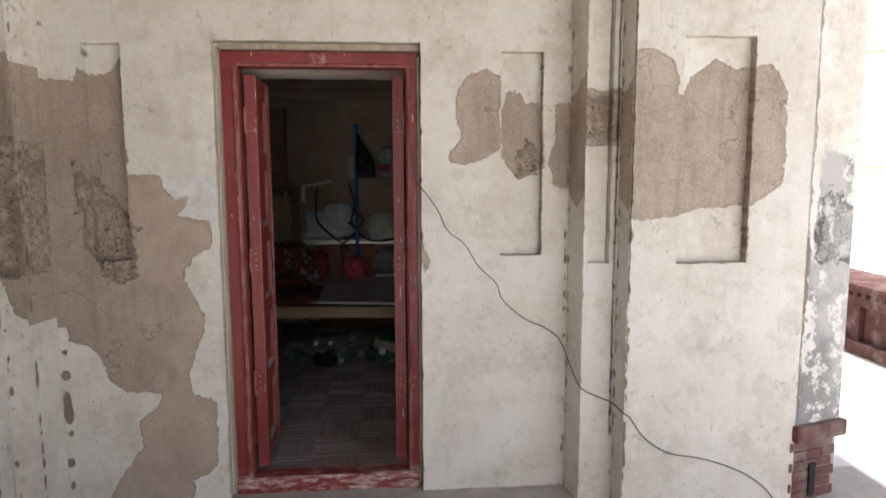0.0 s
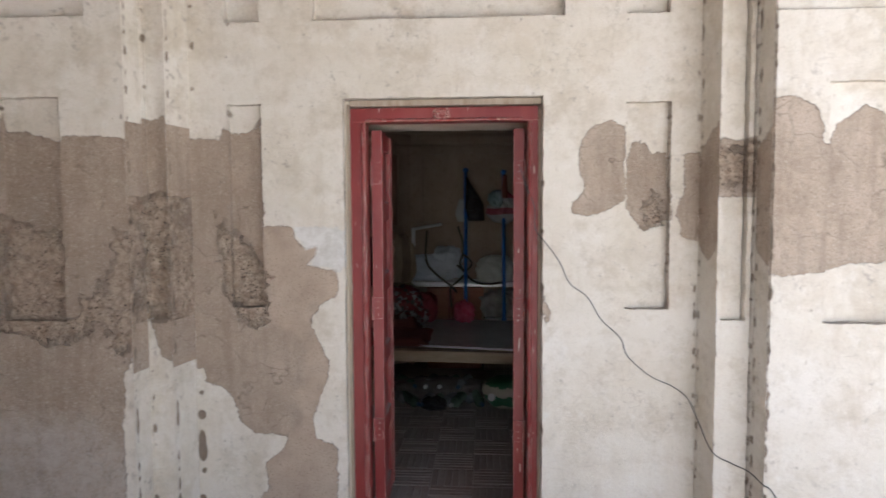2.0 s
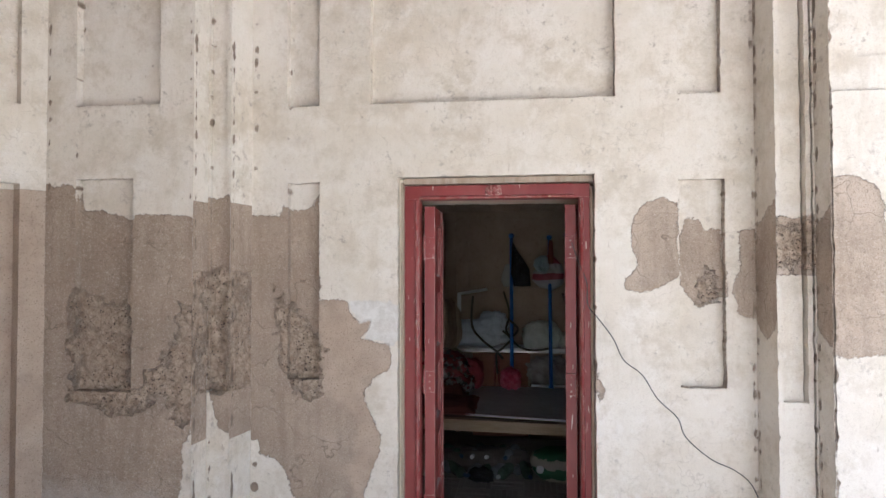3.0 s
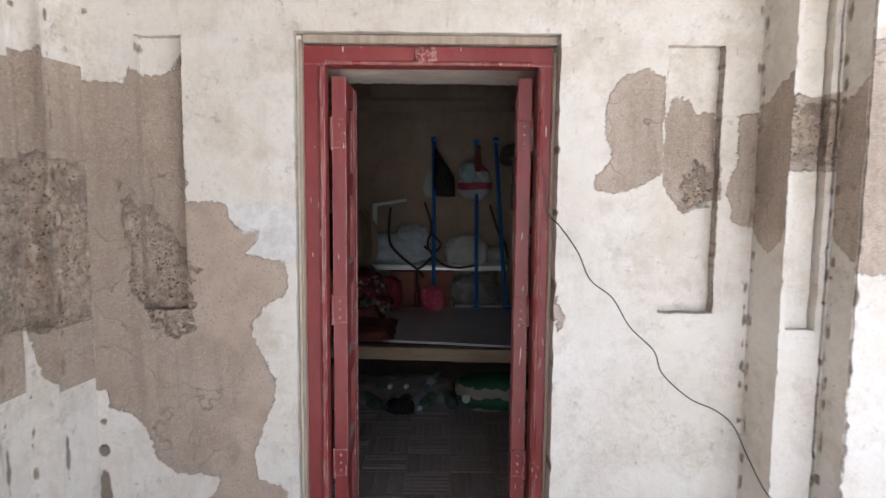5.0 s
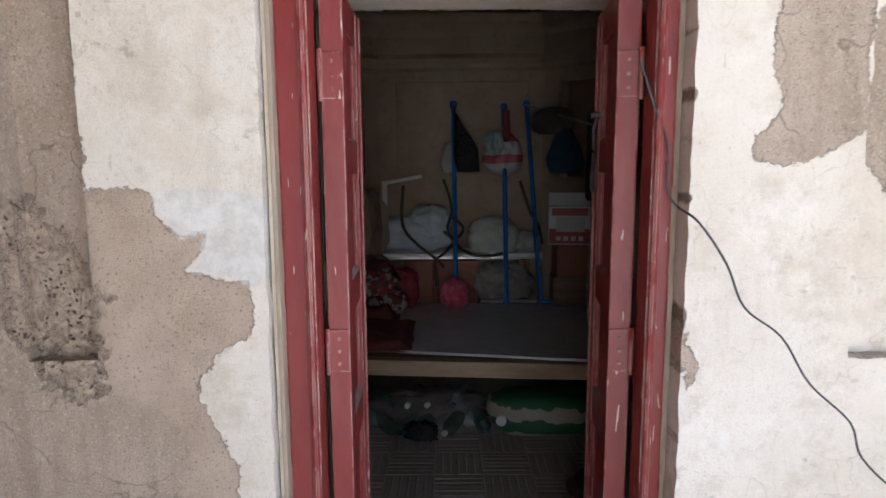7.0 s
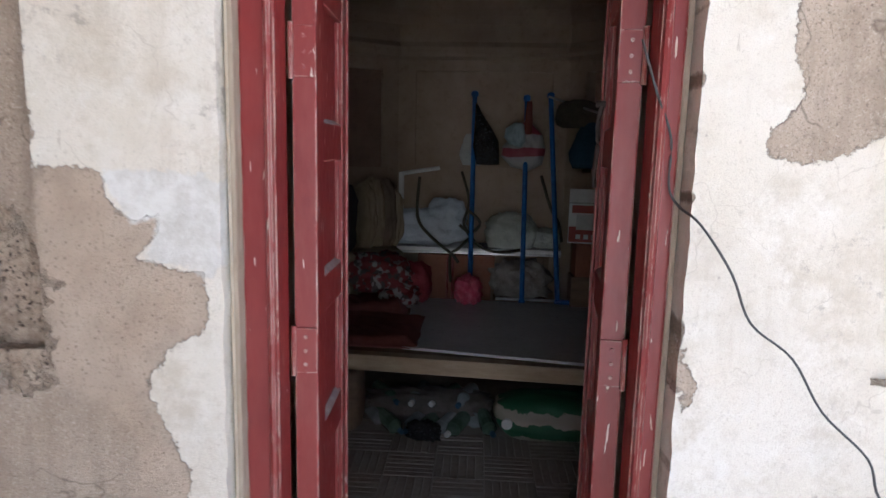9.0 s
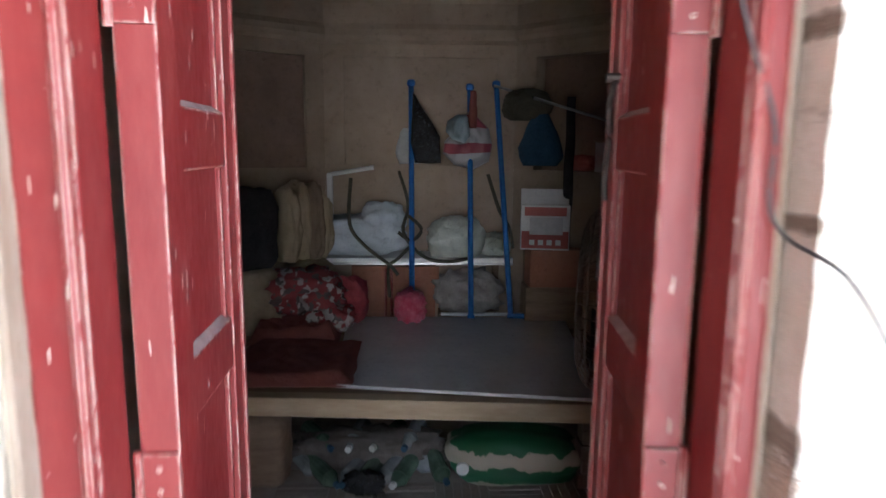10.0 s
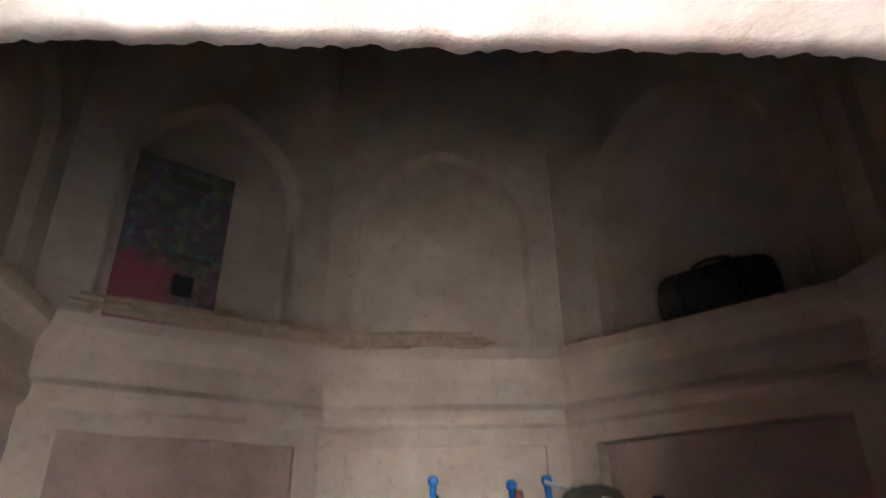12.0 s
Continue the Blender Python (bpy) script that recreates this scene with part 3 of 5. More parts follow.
# ---- the outer wall ----
FALLEN_LEFT = [(-1.60, 1.84), (-1.41, 1.84), (-1.39, 1.88), (-1.33, 1.86), (-1.26, 1.88), (-1.235, 1.95), (-1.22, 1.45), (-1.09, 1.45), (-1.08, 1.40),
               (-1.03, 1.35), (-0.98, 1.37), (-0.98, 1.33), (-1.03, 1.28), (-0.96, 1.27), (-0.90, 1.26), (-0.89, 1.18), (-0.90, 1.14), (-0.97, 1.10), (-1.01, 1.04), (-1.01, 1.0),
               (-0.98, 0.96), (-0.95, 0.88), (-0.93, 0.85), (-0.95, 0.74), (-1.01, 0.6), (-1.0, 0.5), (-0.90, 0.46), (-0.9, 0.17), (-1.01, 0.09), (-1.04, -0.05),
               (-1.40, -0.05), (-1.35, 0.08), (-1.22, 0.27), (-1.23, 0.38), (-1.14, 0.45), (-1.12, 0.50), (-1.18, 0.52), (-1.28, 0.51), (-1.35, 0.59), (-1.37, 0.67), (-1.43, 0.73), (-1.50, 0.75), (-1.51, 0.81), (-1.6, 0.82)]
TAN_LEFT = [(-1.22, 1.46), (-0.86, 1.46), (-0.86, 1.1), (-1.0, 1.1), (-1.0, 0.98), (-0.9, 0.8), (-1.0, 0.6), (-0.88, 0.5), (-0.86, -0.05), (-1.45, -0.05),
            (-1.2, 0.5), (-1.08, 0.56), (-1.05, 0.9), (-1.22, 1.06)]
PIT_LEFT = [(-1.43, 1.5), (-1.36, 1.42), (-1.28, 1.3), (-1.21, 1.25), (-1.21, 1.02), (-1.3, 1.0), (-1.4, 1.15)]
FALLEN_ROUND = [(0.16, 1.74), (0.18, 1.83), (0.23, 1.88), (0.29, 1.9), (0.352, 1.87), (0.357, 1.56), (0.32, 1.54), (0.27, 1.51), (0.19, 1.49),
                (0.13, 1.51), (0.14, 1.56), (0.19, 1.59), (0.19, 1.65), (0.17, 1.68)]
FALLEN_CHIP = [(-0.01, 1.19), (0.012, 1.18), (0.02, 1.12), (0.045, 1.09), (0.05, 1.04), (0.03, 1.02), (0.02, 1.06), (-0.01, 1.09)]
FALLEN_PANEL = [(0.37, 1.74), (0.4, 1.81), (0.45, 1.8), (0.47, 1.76), (0.54, 1.76), (0.55, 1.47), (0.5, 1.45), (0.45, 1.42), (0.41, 1.46), (0.37, 1.52)]
FALLEN_EDGE = [(0.6, 1.75), (0.72, 1.77), (0.72, 1.37), (0.60, 1.40), (0.575, 1.5), (0.61, 1.62)]
FALLEN_PIER = [(0.82, 1.88), (0.85, 1.93), (0.92, 1.94), (0.99, 1.91), (1.03, 1.84), (1.03, 1.76), (1.07, 1.76), (1.09, 1.83), (1.16, 1.88), (1.2, 1.91),
               (1.25, 1.88), (1.32, 1.87), (1.41, 1.89), (1.45, 1.85), (1.48, 1.78), (1.5, 1.53), (1.49, 1.41), (1.41, 1.35), (1.36, 1.32), (1.18, 1.31),
               (1.06, 1.28), (0.89, 1.26), (0.82, 1.28)]
FALLEN_FAR = [(-2.5, 2.0), (-2.36, 1.96), (-2.24, 1.96), (-2.21, 1.86), (-2.1, 1.84), (-1.97, 1.80), (-1.95, 1.83), (-1.69, 1.81), (-1.66, 1.8), (-1.66, 0.98),
              (-1.72, 0.85), (-1.74, 0.5), (-1.72, -0.1), (-2.5, -0.1)]
PIT_FAR = [(-2.24, 1.5), (-2.0, 1.42), (-1.97, 1.05), (-1.78, 1.25), (-1.74, 1.45), (-1.66, 1.4), (-1.66, 1.0), (-1.73, 0.9), (-1.8, 1.06), (-2.0, 0.98), (-2.24, 1.04)]


def none(x):
    return np.full(x.shape, -0.12)


def edge_shade_dirt(x, z, rects, width=0.0004):
    """Dark lines on sunken panels' right, bottom and top edges: painted shade and dirt."""
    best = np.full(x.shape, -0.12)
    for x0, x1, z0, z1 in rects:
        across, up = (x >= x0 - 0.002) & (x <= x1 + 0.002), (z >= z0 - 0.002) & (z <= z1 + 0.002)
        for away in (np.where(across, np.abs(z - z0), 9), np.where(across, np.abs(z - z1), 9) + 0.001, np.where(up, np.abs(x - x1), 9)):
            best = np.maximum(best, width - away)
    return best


def wear_main(u, z):
    x = u + A0
    spot = none(x)
    bare = np.maximum.reduce([inside(p, x, z) for p in (FALLEN_LEFT, FALLEN_ROUND, FALLEN_PANEL, FALLEN_EDGE, FALLEN_CHIP)])
    bare = np.maximum(bare, np.where((np.abs(x) < 0.002) & (z < 1.99), 0.03, -0.12))
    spot = np.maximum(spot, spots(x, z, -1.525, 0.1, 0.75, 3, 0.09, 0.03))
    spot = np.maximum(spot, spots(x, z, -1.525, 1.9, 4.0, 4, 0.08, 0.012))
    spot = np.maximum(spot, spots(x, z, 0.66, 0.1, 4.0, 5, 0.05, 0.010))
    spot = np.maximum(spot, spots(x, z, -1.365, 1.95, 3.4, 6, 0.07, 0.009))
    spot = np.maximum(spot, spots(x, z, 0.365, 1.1, 3.4, 8, 0.08, 0.006))
    spot = np.maximum(spot, spots(x, z, -0.975, 2.36, 3.4, 9, 0.07, 0.007))
    spot = np.maximum(spot, spots(x, z, 0.546, 1.1, 1.98, 10, 0.03, 0.006))
    spot = np.maximum(spot, spots(x, z, 0.008, 0.1, 1.9, 11, 0.14, 0.008))
    spot = np.maximum(spot, edge_shade_dirt(x, z, [(-1.37, -1.22, 1.09, 1.986), (0.36, 0.545, 1.09, 1.972), (-1.375, -1.222, 2.34, 3.5), (-0.982, 0.10, 2.34, 3.5), (0.36, 0.535, 2.34, 3.5)]))
    cem = np.maximum(inside([(-1.09, 1.45), (-0.89, 1.45), (-0.87, 1.43), (-0.85, 1.43), (-0.85, 1.29), (-0.88, 1.25), (-0.96, 1.27), (-1.02, 1.28), (-0.98, 1.33), (-0.98, 1.36), (-1.03, 1.35)], x, z), none(x))
    return {"bare": bare, "spot": spot, "tan": inside(TAN_LEFT, x, z), "pit": np.maximum(inside(PIT_LEFT, x, z), inside([(0.42, 1.52), (0.47, 1.58), (0.53, 1.56), (0.52, 1.48), (0.45, 1.45)], x, z)), "cement": cem}


def wear_band_right(u, z):
    x = u + 0.69
    spot = none(x)
    bare = inside([(0.6, 1.8), (1.0, 1.8), (1.0, 1.57), (0.6, 1.57)], x, z)
    spot = np.maximum(spot, spots(x, z, 0.69, 0.0, 4.0, 12, 0.045, 0.007))
    spot = np.maximum(spot, spots(x, z, 0.83, 0.0, 4.0, 13, 0.06, 0.009))
    return {"bare": bare, "spot": spot, "tan": none(x), "pit": bare - 0.03, "cement": none(x)}


def wear_pier(u, z):
    x = u + 0.845
    spot = none(x)
    bare = inside(FALLEN_PIER, x, z)
    spot = np.maximum(spot, edge_shade_dirt(x, z, [(1.05, 1.35, 1.08, 1.995), (0.845, 1.545, 2.26, 3.6)]))
    spot = np.maximum(spot, spots(x, z, 0.848, 0.0, 4.0, 14, 0.03, 0.013))
    spot = np.maximum(spot, spots(x, z, 1.352, 1.1, 1.99, 15, 0.03, 0.008))
    return {"bare": bare, "spot": spot, "tan": none(x), "pit": none(x), "cement": none(x)}


def wear_chamfer(u, z):
    bare = 0.03 - np.abs(u - 0.0) - 0.02
    spot = spots(u, z, 0.0, 0.4, 1.2, 16, 0.05, 0.04)
    cem = np.maximum(inside([(0.07, 1.55), (0.24, 1.52), (0.25, 0.3), (0.0, 0.3), (0.03, 1.1)], u, z), inside([(0.25, 1.35), (0.33, 1.3), (0.33, 0.3), (0.24, 0.3)], u, z))
    return {"bare": bare, "spot": spot, "tan": none(u), "pit": inside([(0.07, 1.4), (0.28, 1.3), (0.3, 1.05), (0.05, 1.1)], u, z), "cement": cem}


def wear_far(u, z):
    x = u - 2.37
    bare = inside(FALLEN_FAR, x, z)
    spot = np.maximum.reduce([edge_shade_dirt(x, z, [(-2.225, -1.96, 1.07, 1.985), (-2.23, -1.84, 2.305, 3.5)]), spots(x, z, -2.355, 1.9, 4.0, 17, 0.07, 0.012), spots(x, z, -2.225, 1.9, 3.4, 18, 0.08, 0.009), spots(x, z, -1.70, 1.9, 4.0, 19, 0.08, 0.008)])
    low = inside([(-2.6, 0.70), (-2.2, 0.74), (-1.9, 0.70), (-1.6, 0.55), (-1.6, -0.5), (-2.6, -0.5)], x, z)
    return {"bare": bare, "spot": spot, "bloom": low, "tan": none(x), "pit": inside(PIT_FAR, x, z), "cement": none(x)}


def wear_band_left(u, z):
    x = u - 1.675
    bare = inside([(-1.8, 1.9), (-1.5, 1.92), (-1.5, 0.86), (-1.62, 0.9), (-1.66, 1.06), (-1.8, 1.06)], x, z)
    spot = np.maximum.reduce([spots(x, z, -1.66, 0.0, 0.9, 20, 0.09, 0.02), spots(x, z, -1.66, 1.9, 4, 21, 0.07, 0.01), spots(x, z, -1.58, 1.9, 4, 22, 0.08, 0.008)])
    return {"bare": bare, "spot": spot, "tan": none(x), "pit": inside([(-1.7, 1.6), (-1.55, 1.6), (-1.55, 1.05), (-1.7, 1.05)], x, z) - 0.01, "cement": none(x)}


def wear_return(u, z):
    bare = np.where((z > 0.85) & (z < 1.9), 0.05, -0.12)
    spot = spots(u, z, 0.02, 0, 4, 23, 0.06, 0.015)
    return {"bare": bare, "spot": spot, "tan": none(u), "pit": np.where((z > 1.05) & (z < 1.6), 0.02, -0.12), "cement": none(u)}


def wear_return_right(u, z):
    bare = inside([(0.0, 1.75), (0.2, 1.9), (0.2, 1.45), (0.1, 1.3), (0.0, 1.37)], u, z)
    spot = spots(u, z, 0.01, 0, 4, 24, 0.05, 0.018)
    return {"bare": bare, "spot": spot, "tan": none(u), "pit": none(u), "cement": none(u)}


def wear_side(u, z):
    bare = np.maximum(np.where(z < 1.95, 0.5 * (1.95 - z), -0.12), -0.12)
    spot = none(u)
    return {"bare": bare, "spot": spot, "tan": none(u) + 0.16, "pit": inside([(0.6, 1.6), (1.5, 1.55), (1.5, 1.05), (0.6, 1.0)], u, z), "cement": none(u)}


A0, TOP = -1.543, 4.2


def setting(ob, label, category="wall"):
    return tagged(ob, label, category, kind="structure")


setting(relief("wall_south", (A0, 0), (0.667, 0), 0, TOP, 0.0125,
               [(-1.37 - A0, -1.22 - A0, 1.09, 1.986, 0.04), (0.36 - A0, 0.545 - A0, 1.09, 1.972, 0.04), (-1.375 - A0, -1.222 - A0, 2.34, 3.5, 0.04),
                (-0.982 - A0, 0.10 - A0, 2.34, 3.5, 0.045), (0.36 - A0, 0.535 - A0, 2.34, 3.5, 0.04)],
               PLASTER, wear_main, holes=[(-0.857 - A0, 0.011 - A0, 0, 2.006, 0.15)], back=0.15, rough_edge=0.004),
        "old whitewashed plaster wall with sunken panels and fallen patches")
setting(relief("wall_band_return", (0.667, 0.0), (0.69, -0.16), 0, TOP, 0.02, [], PLASTER, wear_return_right, back=0), "plaster return of a stepped pilaster")
setting(relief("wall_band", (0.69, -0.16), (0.836, -0.16), 0, TOP, 0.0125, [(0.027, 0.107, 1.07, TOP, 0.035), (0.020, 0.027, 1.07, TOP, 0.075), (0.107, 0.113, 1.07, TOP, 0.06), (0.131, 0.139, 0.3, TOP, 0.05)], PLASTER, wear_band_right, back=0.1, rough_edge=0.004), "narrow stepped plaster band with a sunken groove")
setting(relief("wall_pier_return", (0.836, -0.16), (0.845, -0.27), 0, TOP, 0.02, [], PLASTER, wear_return_right, back=0), "plaster return of the end pier")
setting(relief("wall_pier", (0.845, -0.27), (1.615, -0.27), 0, TOP, 0.0125, [(0.205, 0.505, 1.08, 1.995, 0.04), (0.003, 0.009, 0.95, 2.25, 0.05), (0.0, 0.70, 2.26, 3.6, 0.012), (0.11, 0.62, 2.39, 3.5, 0.03)], PLASTER, wear_pier, back=0.3, rough_edge=0.004), "broad plaster pier with a sunken panel and bare patches")
setting(relief("wall_chamfer", (1.615, -0.27), (1.87, -0.20), 0.36, TOP, 0.0125, [], PLASTER, wear_chamfer, back=0.2), "weathered chamfered end of the plaster pier")
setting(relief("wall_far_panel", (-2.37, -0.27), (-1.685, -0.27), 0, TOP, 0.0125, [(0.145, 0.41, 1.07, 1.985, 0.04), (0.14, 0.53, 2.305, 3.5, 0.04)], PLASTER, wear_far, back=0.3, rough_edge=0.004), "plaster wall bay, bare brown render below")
setting(relief("wall_far_return", (-1.685, -0.27), (-1.675, -0.16), 0, TOP, 0.02, [], PLASTER, wear_return, back=0), "plaster return beside the far bay")
setting(relief("wall_far_band", (-1.675, -0.16), (-1.57, -0.16), 0, TOP, 0.0125, [(0.012, 0.09, 1.06, TOP, 0.02)], PLASTER, wear_band_left, back=0.1, rough_edge=0.004), "narrow stepped plaster band, pitted and stained")
setting(relief("wall_far_band_return", (-1.57, -0.16), (A0, 0.0), 0, TOP, 0.02, [], PLASTER, wear_return, back=0), "plaster return of the stained band")
setting(relief("wall_side", (-3.55, -2.5), (-2.37, -0.27), 0, TOP, 0.025, [(1.8, 2.42, 0.5, 1.96, 0.06), (1.8, 2.42, 2.3, 3.5, 0.04)], PLASTER, wear_side, back=0.3), "stained plaster side wall of the porch")

# ---- the room behind the door: eight sides ----
CORNERS = [(-0.97, 3.49), (0.23, 3.45), (1.16, 2.50), (1.16, 1.55), (0.22, 0.63), (-0.96, 0.63), (-1.90, 1.55), (-2.05, 2.86)]
MID = Vector((-0.37, 2.055))
NAMES = ["north", "northeast", "east", "southeast", "south", "southwest", "west", "northwest"]
for n, side in enumerate(NAMES):
    a, b = Vector(CORNERS[n]), Vector(CORNERS[(n + 1) % 8])
    span = (b - a).length
    hole = [(0.20, 1.075, 0, 1.985, 0.02)] if side == "south" else []
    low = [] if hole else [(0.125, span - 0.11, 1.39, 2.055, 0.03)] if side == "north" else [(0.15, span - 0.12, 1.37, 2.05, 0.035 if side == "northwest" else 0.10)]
    # Sunken faces, except north, take a browner copy as painted shade.
    setting(relief("wall_" + side, a, b, 0, 2.45, 0.04, low, ROOM, holes=hole, back=0.12, inner=ROOM if side == "north" else ROOM_RECESS_SHADE, wave=0.005), "smoky tan plaster wall of the store room")
    out = ((a + b) / 2 - MID).normalized() * 0.10
    du = (b - a).normalized() * 0.045
    p, q = a + out - du, b + out + du
    wide = (q - p).length
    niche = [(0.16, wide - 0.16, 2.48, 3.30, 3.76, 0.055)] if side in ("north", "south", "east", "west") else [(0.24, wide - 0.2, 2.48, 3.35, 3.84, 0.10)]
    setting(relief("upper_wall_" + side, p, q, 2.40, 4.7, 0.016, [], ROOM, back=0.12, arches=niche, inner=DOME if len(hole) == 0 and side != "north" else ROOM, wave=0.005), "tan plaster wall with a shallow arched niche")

# the cornice: one moulded ring
bm = bmesh.new()
PROFILE = [(0.0, 2.13), (-0.035, 2.15), (-0.045, 2.18), (-0.04, 2.215), (-0.012, 2.25), (-0.01, 2.37), (-0.035, 2.42), (-0.065, 2.46), (-0.075, 2.515), (0.12, 2.522)]
rings = []
for c in CORNERS:
    d = (Vector(c) - MID)
    rings.append([bm.verts.new((c[0] + d.x / d.length * s * 1.08, c[1] + d.y / d.length * s * 1.08, z + 0.004 * noise.noise(Vector((c[0], c[1], z * 9))))) for s, z in PROFILE])
for k in range(8):
    for i in range(len(PROFILE) - 1):
        bm.faces.new((rings[k][i], rings[(k + 1) % 8][i], rings[(k + 1) % 8][i + 1], rings[k][i + 1]))
bmesh.ops.subdivide_edges(bm, edges=bm.edges[:], cuts=2, use_grid_fill=True)
for v in bm.verts:
    v.co += Vector((noise.noise(v.co * 4), noise.noise(v.co * 4 + Vector((5, 0, 0))), noise.noise(v.co * 5 + Vector((0, 7, 0))))) * 0.006
setting(part("cornice", bm, ROOM), "moulded plaster cornice with a ledge", "cornice")

# dome
bm = bmesh.new()
bmesh.ops.create_uvsphere(bm, u_segments=32, v_segments=16, radius=1.0)
bmesh.ops.delete(bm, geom=[v for v in bm.verts if v.co.z < -0.01], context="VERTS")
bmesh.ops.transform(bm, matrix=Matrix.Translation((MID.x, MID.y, 4.62)) @ Matrix.Diagonal((2.35, 2.2, 0.95, 1)), verts=bm.verts)
bmesh.ops.reverse_faces(bm, faces=bm.faces[:])
setting(part("ceiling", bm, DOME, smooth=True), "dark brown plaster dome", "ceiling")

# doorway: masonry on both sides and the plastered lintel with a broken inner edge
setting(part("doorway_wall_west", box(-1.02, -0.862, 0.152, 0.628, 0, 2.6, 0), LINTEL), "plastered side of the deep doorway")
setting(part("doorway_wall_east", box(0.02, 0.28, 0.152, 0.628, 0, 2.6, 0), LINTEL), "plastered side of the deep doorway")
bm = bmesh.new()
grid = {}
for i in range(145):
    for j in range(25):
        x, y = -0.862 + 0.882 * i / 144, 0.128 + 0.53 * j / 24
        edge = (j / 24) ** 8
        y += edge * (0.005 * noise.noise(Vector((x * 14, 0.3, 0))) + 0.004 * noise.noise(Vector((x * 47, 1.3, 0))) + 0.006 * noise.noise(Vector((x * 95, 1.3, 0))))
        z = 1.921 + 0.018 * (j / 24) + 0.0035 * noise.noise(Vector((x * 7, y * 7, 0))) + 0.003 * noise.noise(Vector((x * 25, y * 25, 3)))
        z += edge * 0.003 * noise.noise(Vector((x * 60, 4.1, 0)))
        grid[i, j] = bm.verts.new((x, y, z))
for i in range(144):
    for j in range(24):
        bm.faces.new((grid[i, j], grid[i, j + 1], grid[i + 1, j + 1], grid[i + 1, j]))
top = [bm.verts.new((-0.862 + 0.882 * i / 144, 0.66, 2.05)) for i in range(145)]
for i in range(144):
    bm.faces.new((grid[i, 24], top[i], top[i + 1], grid[i + 1, 24]))
setting(part("lintel", bm, LINTEL, smooth=True), "rough plastered lintel with a broken inner edge", "lintel")
setting(part("doorway_head", box(-0.862, 0.02, 0.152, 0.628, 2.0, 2.6, 0), LINTEL), "masonry above the doorway")

# floors, courtyard, and an unseen porch shell that blocks light
bm = bmesh.new()
bmesh.ops.create_grid(bm, x_segments=4, y_segments=4, size=300.0)
bmesh.ops.translate(bm, vec=(0, 0, -0.012), verts=bm.verts)
setting(part("ground", bm, COURT), "pale dusty courtyard paving", "ground")
bm = bmesh.new()
bmesh.ops.create_grid(bm, x_segments=90, y_segments=80, size=1.0)
for v in bm.verts:
    v.co = Vector((-0.75 + v.co.x * 2.9, -1.0 + v.co.y * 1.05, 0))
    v.co.z = 0.006 * noise.noise(v.co * 3) + 0.004 * noise.noise(v.co * 11)
setting(part("floor_porch", bm, FLOOR_OUT, smooth=True), "dusty uneven cement floor of the porch", "floor")
bm = bmesh.new()
bmesh.ops.create_grid(bm, x_segments=8, y_segments=8, size=1.0)
for v in bm.verts:
    v.co = Vector((-0.45 + v.co.x * 1.85, 1.9 + v.co.y * 1.85, -0.006))
floor_room = setting(part("floor_room", bm, MORTAR), "mortar bed of the brick floor", "floor")
# Unseen walls, heads and ceiling, added to shape light on wall and room.
setting(part("porch_front_west", box(-4.2, -1.25, -3.75, -3.45, 0, 4.4, 0), UNSEEN_BRICK), "unseen brick front wall added to block light")
setting(part("porch_front_pier", box(0.42, 0.95, -3.75, -3.45, 0, 4.4, 0), UNSEEN_BRICK), "unseen brick pier added to part the light of two openings")
setting(part("blocker_front_head", box(-1.25, 0.42, -3.75, -3.45, 2.7, 4.4, 0), UNSEEN_BRICK), "unseen brick head added to limit light through the opening")
setting(part("blocker_east_head", box(1.95, 2.2, -3.75, -0.2, 3.1, 4.4, 0), UNSEEN_BRICK), "unseen brick head added to cut sky light from the east")
setting(part("blocker_corner_head", box(0.95, 1.95, -3.75, -3.45, 2.9, 4.4, 0), UNSEEN_BRICK), "unseen brick head added to limit light through the opening")
setting(part("blocker_side_west", box(-4.2, -3.5, -3.75, -2.4, 0, 4.4, 0), UNSEEN_BRICK), "unseen brick side wall added to block light")
setting(part("blocker_ceiling", box(-4.2, 1.95, -3.75, 0.2, 4.2, 4.4, 0), DOME), "unseen dark ceiling added to block sky light", "ceiling")


